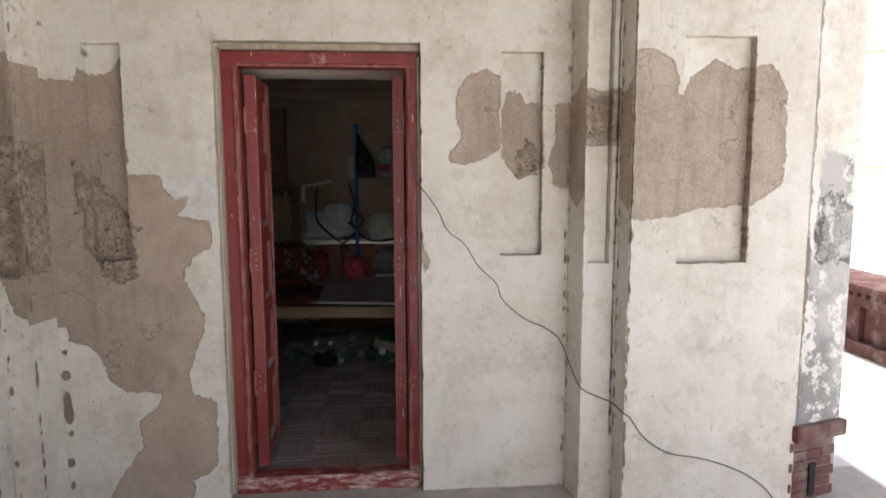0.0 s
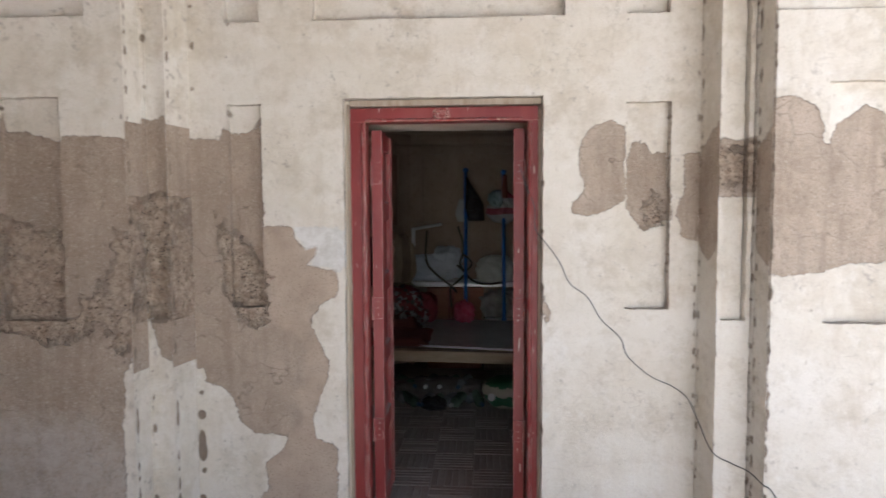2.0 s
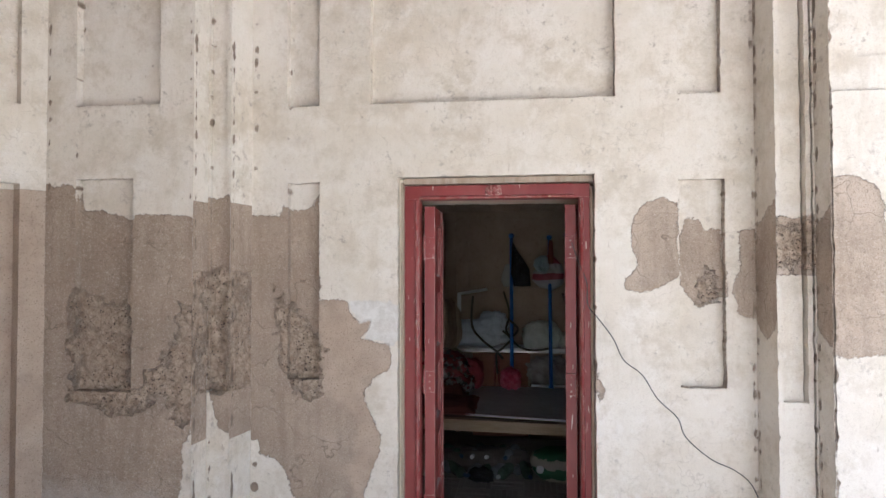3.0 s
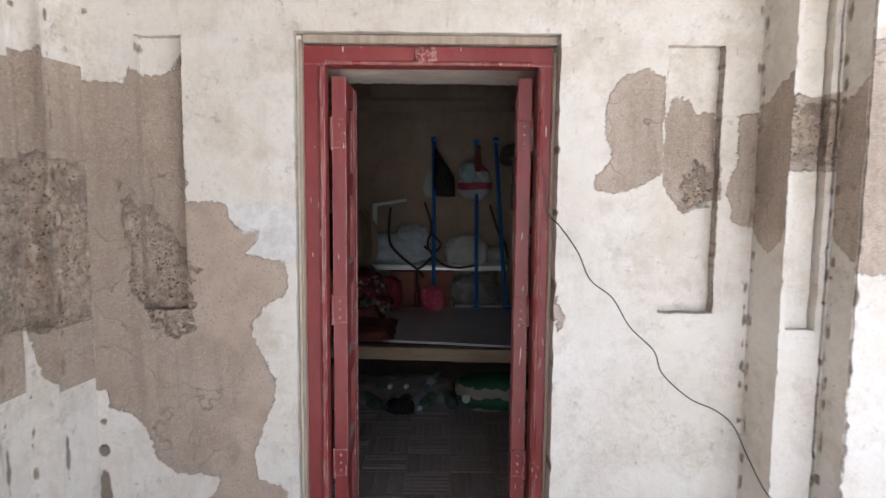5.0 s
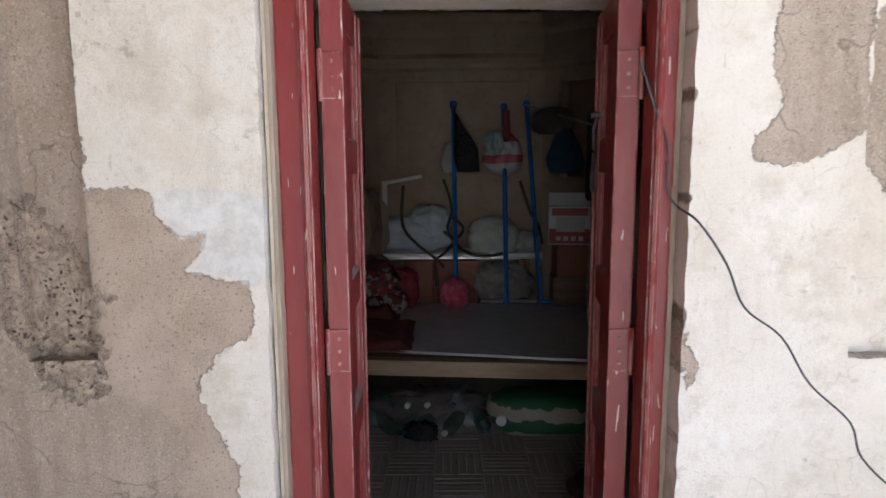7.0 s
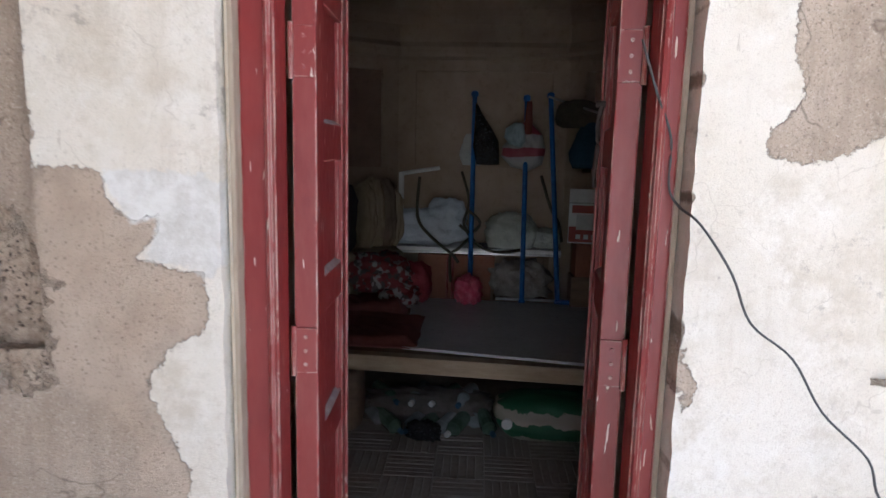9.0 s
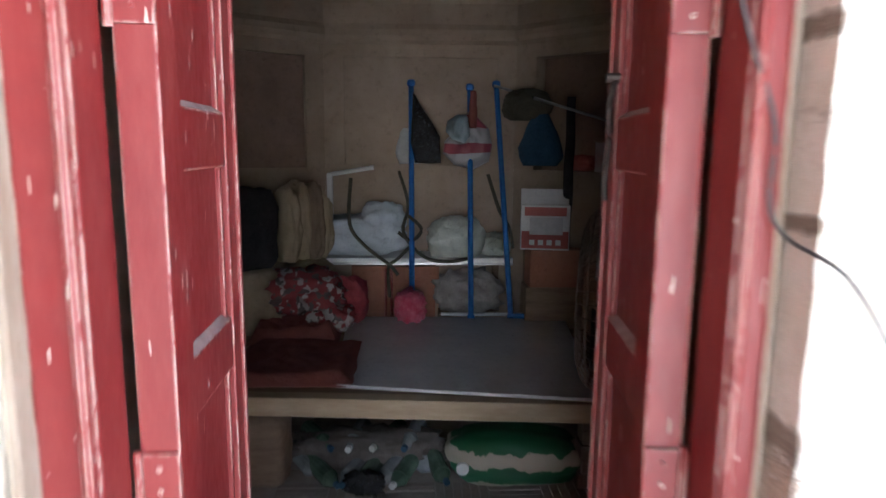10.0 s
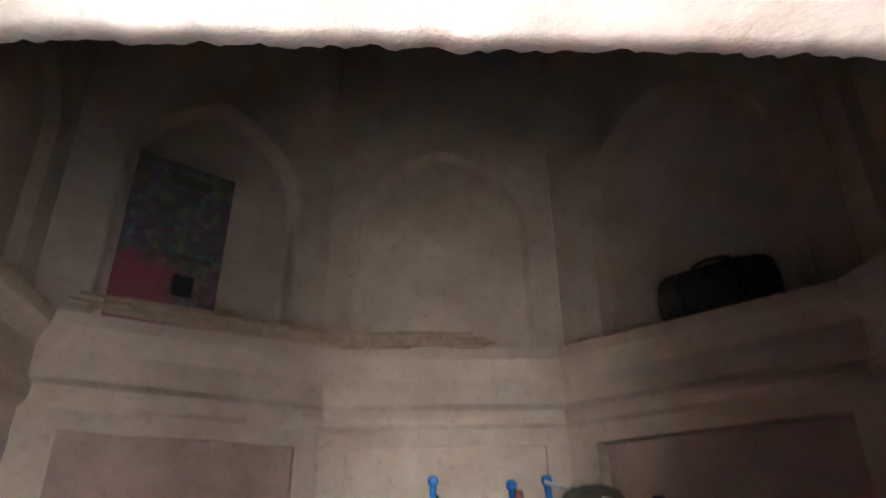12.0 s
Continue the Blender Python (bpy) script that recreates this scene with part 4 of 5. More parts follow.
# ---- door frame and leaves ----
def door_frame():
    """Red timber frame set in the opening."""
    ob = thing("door_1", "chipped dark red timber frame round an open doorway", "door frame", kind="structure")
    for x0, x1, sign in ((-0.835, -0.765, 1), (-0.052, -0.004, -1)):
        bm = box(x0, x1, 0.052, 0.128, 0.005, 1.915, 0.006)
        part("jamb", bm, RED, ob)
        inner = x1 if sign > 0 else x0
        bm = rod((inner - sign * 0.012, 0.05, 0.09), (inner - sign * 0.012, 0.05, 1.90), 0.009, 8)
        part("moulding", bm, RED, ob)
    part("head", box(-0.835, -0.004, 0.05, 0.128, 1.908, 1.972, 0.006), RED, ob)
    part("head_moulding", rod((-0.76, 0.049, 1.916), (-0.075, 0.049, 1.916), 0.008, 8), RED, ob)
    part("sill", box(-0.838, -0.002, 0.04, 0.13, -0.004, 0.078, 0.01), RED, ob, "worn red sill rubbed to bare wood")
    part("boss", lump((0.07, 0.03, 0.05), 3, 0.25), RED, ob, "splintered knot on the head rail").location = (-0.43, 0.05, 1.918)
    bm = box(-0.003, 0.009, 0.06, 0.12, 0.01, 1.96, 0.004)
    part("packing_strip", bm, BARE_WOOD, ob, "raw grey wood strip beside the frame")
    part("packing_strip", box(-0.8555, -0.8355, 0.034, 0.10, 0.01, 2.0, 0.005), LINTEL, ob, "pale plaster fillet beside the frame")
    part("packing_strip", box(-0.8445, -0.834, 0.022, 0.10, 0.01, 1.985, 0.003), BARE_WOOD, ob, "thin ragged wood edge beside the frame")
    part("packing_strip", box(-0.833, 0.008, 0.03, 0.12, 1.976, 2.003, 0.004), BARE_WOOD, ob, "raw grey wood strip above the frame")
    return ob


def door_leaf(name, at, turn, side):
    """A narrow panelled leaf; its inner face lies on local y = 0, side tells which way its thickness goes."""
    ob = thing(name, "open dark red panelled timber door leaf, paint chipped", "door", (*at, 0), turn, kind="structure")
    long, thick = 0.355, 0.05 * side

    def block(n, u0, u1, z0, z1, inset=0.0, bevel=0.004, mat=RED, label=""):
        y0, y1 = sorted((inset * side, thick - inset * side))
        return part(n, box(u0, u1, y0, y1, z0, z1, bevel), mat, ob, label)

    block("hinge_stile", 0, 0.075, 0.09, 1.885)
    block("meeting_stile", long - 0.06, long, 0.09, 1.885)
    block("edge_bead", long - 0.018, long - 0.004, 0.1, 1.88, -0.006, 0.003)
    levels = [0.09, 0.53, 0.87, 1.215, 1.555, 1.885]
    for i, z in enumerate(levels):
        z0 = z if i == 0 else z - 0.085
        block("rail", 0.073, long - 0.058, z0, z + (0.09 if i == 0 else 0), 0.003)
    for lo, hi in zip(levels, levels[1:]):
        lo = lo + 0.09 if lo == 0.09 else lo
        hi = hi - 0.085
        block("panel", 0.07, long - 0.055, lo - 0.01, hi + 0.01, 0.017, 0.006)
        block("bead", 0.078, 0.088, lo, hi, 0.009, 0.003)
        block("bead", long - 0.073, long - 0.063, lo, hi, 0.009, 0.003)
        bm = bmesh.new()
        y = 0.004 * side
        prism = [(0.075, y, lo), (long - 0.06, y, lo), (long - 0.06, 0.017 * side, lo + 0.010), (0.075, 0.017 * side, lo + 0.010), (0.075, 0.02 * side, lo - 0.006), (long - 0.06, 0.02 * side, lo - 0.006)]
        v = [bm.verts.new(p) for p in prism]
        for f in ((0, 1, 2, 3), (0, 4, 5, 1), (3, 2, 5, 4), (0, 3, 4), (1, 5, 2)):
            bm.faces.new([v[i] for i in f])
        bmesh.ops.recalc_face_normals(bm, faces=bm.faces[:])
        part("ledge", bm, LEDGE, ob, "dusty sloping panel ledge")
    for z in (0.45, 1.02, 1.64):
        hinge = part("hinge", box(-0.006, 0.0, min(0, thick), max(0, thick), z, z + 0.1, 0.002), RED, ob, "painted iron hinge plate")
        part("pin", rod((-0.008, thick, z - 0.005), (-0.008, thick, z + 0.105), 0.006, 8), RED, hinge)
        for dz in (0.02, 0.05, 0.08):
            part("screw", rod((-0.004, thick * 0.5, z + dz), (-0.009, thick * 0.5, z + dz), 0.004, 8), RED, hinge)
    return ob


door_frame()
leaf_w = door_leaf("door_2", (-0.706, 0.134), 92.0, 1)
leaf_e = door_leaf("door_3", (-0.110, 0.134), 83.6, -1)
chain = part("hasp", tube([(0.29, 0.004, 1.62), (0.285, 0.012, 1.58), (0.29, 0.01, 1.52), (0.285, 0.015, 1.46), (0.292, 0.012, 1.42)], 0.006), DARK_METAL, leaf_e, "iron hasp chain")
part("staple", rod((0.29, -0.003, 1.62), (0.29, 0.02, 1.62), 0.008), DARK_METAL, leaf_e)

# cable on the wall
cable = part("cable", tube([(-0.086, 0.045, 1.708), (-0.054, 0.044, 1.615), (-0.022, 0.044, 1.533), (-0.02, 0.043, 1.447), (-0.004, 0.03, 1.41), (0.017, -0.040, 1.382), (0.079, -0.035, 1.297), (0.122, -0.030, 1.207), (0.196, -0.040, 1.148), (0.254, -0.050, 1.053), (0.330, -0.070, 0.979), (0.361, -0.070, 0.902), (0.463, -0.050, 0.811), (0.559, -0.035, 0.765), (0.629, -0.025, 0.706), (0.662, -0.06, 0.62), (0.684, -0.166, 0.533), (0.76, -0.168, 0.487), (0.828, -0.17, 0.455),
                            (0.842, -0.275, 0.445), (0.869, -0.278, 0.429), (0.937, -0.277, 0.335), (1.044, -0.278, 0.264), (1.202, -0.277, 0.23), (1.364, -0.278, 0.169),
                            (1.477, -0.278, 0.095), (1.543, -0.28, 0.012)], 0.0024), CABLE)
tagged(cable, "thin grey cable hanging in a slack line across the wall", "cable")

# plain masonry that closes the room on the outside
for n, (x0, x1, y0, y1, z0, z1) in enumerate([(-2.85, -2.5, 0.2, 4.3, 0, 5.9), (1.5, 1.85, 0.2, 4.3, 0, 5.9), (-2.85, 1.85, 4.0, 4.3, 0, 5.9), (-2.85, 1.85, 0.2, 4.3, 5.7, 5.95),
                                              (-2.85, -1.0, 0.2, 0.45, 0, 5.9), (0.27, 1.85, 0.2, 0.45, 0, 5.9), (-1.0, 0.27, 0.2, 0.45, 2.59, 5.9)]):
    setting(part("outer_wall", box(x0, x1, y0, y1, z0, z1, 0), LINTEL), "plain outer masonry round the store room")


# ---- things in the room ----
def plank_bed():
    """A low timber platform: front beam, back beam, planks, legs."""
    ob = thing("plank_bed", "low timber platform bed with a pale front beam", "bed", (-0.37, 2.45, 0), -4.5)
    part("front_beam", box(-0.93, 0.95, -0.60, -0.53, 0.395, 0.478, 0.006), BEAM, ob, "pale sawn timber beam")
    part("back_beam", box(-0.80, 0.80, 0.53, 0.60, 0.395, 0.478, 0.006), BEAM, ob)
    for i in range(9):
        y = -0.53 + i * 0.118
        part("plank", box(-0.90, 0.92, y + 0.002, y + 0.112, 0.445 + 0.003 * (i % 2), 0.474, 0.004), PLANK, ob)
    for x in (-0.86, 0.80):
        for y in (-0.56, 0.56):
            part("leg", box(x - 0.035, x + 0.035, y - 0.035, y + 0.035, 0, 0.396, 0.005), PLANK, ob)
    return ob


plank_bed()
bm = bmesh.new()
quad = [(-0.745, 1.985), (0.36, 1.80), (0.50, 3.07), (-0.80, 3.10)]
v = [bm.verts.new((x, y, 0.484)) for x, y in quad]
f = bm.faces.new(v)
up = bmesh.ops.extrude_face_region(bm, geom=[f])["geom"]
bmesh.ops.translate(bm, vec=(0, 0, 0.014), verts=[g for g in up if isinstance(g, bmesh.types.BMVert)])
bmesh.ops.recalc_face_normals(bm, faces=bm.faces[:])
bmesh.ops.bevel(bm, geom=bm.edges[:], offset=0.003, segments=2, affect="EDGES")
tagged(part("mattress_board", bm, BOARD), "large grey fibre board lying on the plank bed", "board")


def draped(name, x0, x1, y0, y1, z, mat, label, category, seed, high=0.08, edge=0.03):
    """A crumpled cloth lying flat with a thick, uneven edge."""
    bm = bmesh.new()
    n = 36
    top = {}
    for i in range(n + 1):
        for j in range(n + 1):
            s, t = i / n, j / n
            x = x0 + (x1 - x0) * s + edge * noise.noise(Vector((t * 4, seed, s * 2)))
            y = y0 + (y1 - y0) * t + edge * noise.noise(Vector((s * 4, seed + 5, t * 2)))
            rim = min(s, t, 1 - s, 1 - t)
            h = z + min(1, rim * 9) * (0.02 + high * (0.5 + 0.7 * noise.noise(Vector((x * 3.2, y * 3.2, seed))) + 0.35 * abs(noise.noise(Vector((x * 9, y * 9, seed))))))
            top[i, j] = bm.verts.new((x, y, max(z + 0.003, h)))
    for i in range(n):
        for j in range(n):
            bm.faces.new((top[i, j], top[i + 1, j], top[i + 1, j + 1], top[i, j + 1]))
    low = {k: bm.verts.new((w.co.x, w.co.y, z)) for k, w in top.items() if k[0] in (0, n) or k[1] in (0, n)}
    ring = [(i, 0) for i in range(n)] + [(n, j) for j in range(n)] + [(i, n) for i in range(n, 0, -1)] + [(0, j) for j in range(n, 0, -1)]
    for a, b in zip(ring, ring[1:] + ring[:1]):
        bm.faces.new((top[a], low[a], low[b], top[b]))
    bm.faces.new([low[k] for k in ring][::-1])
    ob = part(name, bm, mat, smooth=True)
    return tagged(ob, label, category)


draped("blanket", -1.24, -0.66, 1.98, 2.62, 0.49, RED_CLOTH, "dull red blanket spread flat on the plank bed", "blanket", 2, 0.035)
draped("blanket", -1.26, -0.80, 2.55, 2.95, 0.49, RED_CLOTH, "crumpled dull red quilt on the plank bed", "quilt", 4, 0.13)


def bundle(name, at, size, mat, label, category, seed, rough=0.18, freq=3.0, power=2.6, turn=0, flat=0.05):
    ob = part(name, lump(size, seed, rough, freq, 4, flat, power), mat, smooth=True)
    ob.matrix_world = pose(*at, 0, 0, turn)
    return tagged(ob, label, category)


bundle("crumpled_cloth", (-1.02, 2.86, 0.60), (0.42, 0.34, 0.24), PRINT, "crumpled red and grey printed cloth heap on the bed", "cloth", 5, 0.3, 3.5)
bundle("crumpled_cloth", (-0.86, 2.80, 0.505), (0.24, 0.24, 0.15), PRINT, "printed cloth end hanging from the heap", "cloth", 6, 0.3, 3.5)
bundle("red_bag", (-0.77, 2.99, 0.50), (0.19, 0.17, 0.27), simple("crimson_cloth", (0.20, 0.02, 0.03), (0.30, 0.04, 0.05), 14, 0.7, 0.6, 0.01), "small crimson cloth bag on the bed", "bag", 7, 0.2)
bundle("dark_cushion", (-1.28, 2.83, 0.83), (0.26, 0.2, 0.46), BLACK_CLOTH, "dark upright cushion against the wall", "cushion", 8, 0.1, 2, 3.6, 45)
bundle("bedding_roll", (-1.28, 2.80, 0.50), (0.28, 0.26, 0.36), BEIGE_CLOTH, "rolled beige bedding under the cushion", "bedding", 18, 0.1, 2, 3.6, 45)
quilt = thing("folded_quilt", "folded beige quilt draped in the corner", "quilt", (-1.06, 3.13, 0.84), 42)
for i, (dx, h, mat) in enumerate(((-0.11, 0.44, BEIGE_CLOTH), (-0.03, 0.47, BEIGE_CLOTH), (0.05, 0.45, simple("brown_blanket", (0.17, 0.12, 0.08), (0.24, 0.175, 0.12), 7, 0.9, 0.6, 0.01)), (0.12, 0.40, BEIGE_CLOTH))):
    part("fold", lump((0.12, 0.22, h), 9 + i, 0.16, 2.6, 4, 0.05, 3.2), mat, quilt, smooth=True).location = (dx, 0.02 * (i % 2), 0)
bundle("bedding_roll", (-1.03, 3.14, 0.49), (0.30, 0.24, 0.37), BEIGE_CLOTH, "rolled beige bedding in the corner", "bedding", 19, 0.12, 2.4, 3.4, 40)

# the shelf behind the bed
shelf = thing("shelf", "white laminate shelf plank on two brackets behind the bed", "shelf")
part("plank", box(-1.02, 0.20, 3.19, 3.47, 0.795, 0.838, 0.003), WHITE_PAINT, shelf)
part("trim", box(-1.02, 0.20, 3.183, 3.19, 0.80, 0.812, 0.001), STEEL, shelf, "bright metal edge strip")
for x in (-0.95, 0.12):
    part("leg", box(x - 0.02, x + 0.02, 3.38, 3.42, 0, 0.796, 0.003), PLANK, shelf)
bundle("pillow", (-0.74, 3.33, 0.838), (0.56, 0.25, 0.26), WHITE_CLOTH, "pale blue cotton bundle on the shelf", "bundle", 10, 0.2, 2.6)
bundle("pillow", (-0.60, 3.31, 0.90), (0.28, 0.22, 0.27), WHITE_CLOTH, "pale blue folded cotton on the shelf bundle", "bundle", 11, 0.22, 3)
bundle("plastic_parcel", (-0.14, 3.30, 0.80), (0.36, 0.22, 0.29), CREAM_CLOTH, "cream plastic bundle bulging over the shelf edge", "bundle", 12, 0.16, 4.2, 2.2)
bundle("plastic_parcel", (0.10, 3.33, 0.838), (0.20, 0.2, 0.14), CREAM_CLOTH, "small grey cream plastic bundle on the shelf", "bundle", 13, 0.2, 4.2)
strip = part("metal_frame", box(-0.95, -0.915, 3.40, 3.43, 0.85, 1.34, 0.004, m=None), WHITE_PAINT)
tagged(strip, "white bent metal frame strip standing on the shelf", "frame")
part("arm", rod((-0.93, 3.42, 1.33), (-0.66, 3.44, 1.375), 0.014, 8), WHITE_PAINT, strip)
straps = [
    [(-0.78, 3.19, 1.32), (-0.79, 3.18, 1.05), (-0.70, 3.16, 0.92), (-0.55, 3.16, 0.80), (-0.50, 3.15, 0.74)],
    [(-0.50, 3.44, 1.35), (-0.44, 3.30, 1.15), (-0.47, 3.20, 1.0), (-0.36, 3.17, 0.86), (-0.22, 3.17, 0.82), (-0.08, 3.17, 0.84)],
    [(-0.42, 3.17, 0.92), (-0.50, 3.165, 0.84), (-0.56, 3.165, 0.78), (-0.55, 3.17, 0.60)],
    [(-0.50, 3.17, 1.0), (-0.42, 3.16, 0.95), (-0.36, 3.165, 1.02), (-0.44, 3.165, 1.10)],
    [(0.06, 3.40, 1.34), (0.13, 3.35, 1.12), (0.18, 3.25, 1.02), (0.20, 3.2, 0.90)],
]
for pts in straps:
    tagged(part("strap", tube(pts, 0.011), KHAKI), "dull grey strap tangled round the shelf", "strap", group="straps on the shelf")
carton = thing("floor_carton", "flat terracotta carton standing under the shelf", "carton")
part("panel", box(-0.79, -0.27, 3.26, 3.40, 0.0, 0.775, 0.004), RUST, carton)
part("flap", box(-0.46, -0.25, 3.22, 3.235, 0.70, 0.78, 0.002, m=pose(0, 0, 0, 0, 0, 0)), RUST, carton)
bundle("knotted_cloth", (-0.07, 3.27, 0.48), (0.40, 0.22, 0.27), simple("grey_cloth", (0.22, 0.20, 0.18), (0.40, 0.37, 0.33), 9, 0.9, 0.7, 0.02), "grey knotted cloth bundle under the shelf", "bundle", 14, 0.3, 4)
part("stand", box(-0.25, 0.12, 3.2, 3.36, 0.0, 0.485, 0.004), PLANK, None)
tagged(bpy.context.scene.objects["stand"], "dark wooden box under the cloth bundle", "box")
for x in (-0.575, -0.54):
    tagged(part("red_rod", rod((x, 3.15, 0.478), (x, 3.2, 0.77), 0.008), RED), "short red plastic rod leaning on the carton", "rod", group="red rods")


# blue stand poles
def blue_pole(foot, top, hook):
    ob = thing("blue_pole", "blue enamelled steel pole leaning on the back wall", "pole", group="blue poles")
    part("shaft", rod(foot, top, 0.0165, 14), BLUE, ob)
    t = Vector(top)
    part("cap", lump((0.05, 0.05, 0.045), hook, 0.08), BLUE, ob).location = t - Vector((0, 0, 0.012))
    part("collar", rod(Vector(foot), Vector(foot) + Vector((0, 0.006, 0.02)), 0.022, 12), BLUE, ob)
    return ob


blue_pole((-0.415, 3.03, 0.50), (-0.425, 3.435, 1.885), 1)
blue_pole((-0.065, 3.04, 0.50), (-0.06, 3.435, 1.865), 2)
blue_pole((0.175, 3.05, 0.50), (0.105, 3.435, 1.885), 3)
tagged(part("blue_bar", rod((0.16, 3.045, 0.515), (0.48, 3.02, 0.515), 0.016, 12), BLUE), "blue steel bar lying on the bed edge", "bar")
tagged(part("dark_tube", rod((-0.24, 3.1, 0.512), (0.30, 3.09, 0.512), 0.011, 10), STEEL), "thin steel tube along the bed edge", "tube")


def hung(name, at, w, d, h, mat, label, category, seed, top=0.25):
    ob = part(name, hanging_cloth(w, d, h, seed, top), mat, smooth=True)
    ob.matrix_world = pose(*at)
    return tagged(ob, label, category)


def hung_pouch(name, at, outline, thick, mat, label, category, seed):
    ob = part(name, pouch(outline, thick, seed), mat, smooth=True)
    ob.matrix_world = pose(*at)
    return tagged(ob, label, category)


hung_pouch("black_bag", (-0.415, 3.30, 1.83), [(0, 0), (0.02, -0.02), (0.045, -0.07), (0.12, -0.18), (0.165, -0.26), (0.175, -0.42), (0.10, -0.425), (0.015, -0.42), (-0.012, -0.30), (-0.005, -0.15)], 0.06, BLACK_PLASTIC,
           "shiny black plastic bag hanging from a blue pole", "bag", 3)
hung_pouch("white_bag", (-0.06, 3.33, 1.74), [(0, 0), (0.05, -0.06), (0.11, -0.12), (0.135, -0.22), (0.115, -0.32), (0.02, -0.37), (-0.10, -0.34), (-0.17, -0.27), (-0.16, -0.20), (-0.10, -0.13), (-0.04, -0.05)], 0.08,
           band_material("red_white_plastic", (0.33, 0.31, 0.31), (0.24, 0.035, 0.055), -0.27, -0.21, -0.12, -0.03), "white plastic bag with red bands hanging from a pole", "bag", 5)
hung_pouch("pale_bag", (-0.145, 3.285, 1.70), [(0, 0), (0.05, 0.0), (0.075, -0.03), (0.075, -0.13), (0.045, -0.17), (-0.03, -0.15), (-0.07, -0.10), (-0.06, -0.04)], 0.05,
           simple("pale_blue_plastic", (0.24, 0.32, 0.35), (0.34, 0.40, 0.43), 14, 0.35, 0.7, 0.01), "small pale blue plastic bag hanging beside it", "bag", 6)
hung("red_cloth_strip", (-0.055, 3.26, 1.84), 0.05, 0.03, 0.22, RED_CLOTH, "narrow red cloth strip hanging from a pole", "cloth", 7, 0.6)
hung("grey_bag", (-0.44, 3.42, 1.62), 0.17, 0.05, 0.22, simple("grey_plastic", (0.36, 0.37, 0.35), (0.46, 0.46, 0.43), 9, 0.5, 0.6, 0.01), "pale grey plastic bag hanging behind the pole", "bag", 8, 0.4)
hung("blue_bag", (0.36, 3.25, 1.72), 0.27, 0.12, 0.32, BLUE_CLOTH, "dark blue cloth bag hanging from the rod", "bag", 9, 0.2)
bundle("khaki_cap", (0.28, 3.29, 1.67), (0.28, 0.14, 0.19), KHAKI, "khaki cloth cap hung over the rod", "cap", 21, 0.2, 2.4)
hung("black_strap", (0.50, 3.10, 1.80), 0.06, 0.03, 0.95, BLACK_CLOTH, "long black strap hanging beside the carton", "strap", 11, 0.8)
tagged(part("pale_rod", rod((0.09, 3.41, 1.885), (1.10, 2.56, 1.49), 0.008, 10), STEEL), "thin pale rod from the pole to the side wall", "rod")
bundle("pink_bag", (-0.425, 2.99, 0.497), (0.17, 0.15, 0.19), PINK, "crumpled pink plastic bag at a pole's foot", "bag", 15, 0.3, 4.5)

carton = thing("carton", "white and red printed carton box with open lid", "carton", (0.36, 3.05, 0.92), -8)
part("body", box(-0.14, 0.14, -0.05, 0.05, 0, 0.26, 0.003), CARD, carton)
part("label", box(-0.135, 0.135, -0.0535, -0.05, 0.01, 0.11, 0), CARD_RED, carton, "red printed lower band")
part("label", box(-0.09, 0.10, -0.0545, -0.051, 0.09, 0.19, 0), simple("print_grey", (0.42, 0.41, 0.40), (0.52, 0.51, 0.5), 20, 0.6), carton, "grey printed block")
for i in range(4):
    part("print_mark", box(-0.09 + i * 0.05, -0.06 + i * 0.05, -0.056, -0.053, 0.03, 0.06, 0), CARD, carton)
part("print_band", box(-0.12, 0.12, -0.0545, -0.05, 0.20, 0.25, 0), CARD_RED, carton)
part("lid", box(-0.14, 0.14, -0.002, 0.002, 0, 0.09, 0, m=Matrix.Translation((0, 0.05, 0.26)) @ pose(0, 0, 0, -12)), CARD, carton)
stack = thing("box_stack", "brown cartons stacked beside the bed head", "carton", (0.42, 3.07, 0))
part("lower_box", box(-0.17, 0.17, -0.08, 0.10, 0.485, 0.70, 0.004), PLANK, stack)
part("upper_box", box(-0.15, 0.17, -0.08, 0.10, 0.70, 0.92, 0.004), RUST, stack)
part("support", box(-0.15, 0.17, 0.10, 0.16, 0.0, 0.90, 0.004), PLANK, stack)


FAN_WIRE = simple("dusty_fan_wire", (0.17, 0.135, 0.11), (0.27, 0.22, 0.18), 30, 0.6, 0.2, 0.001, 0.3)


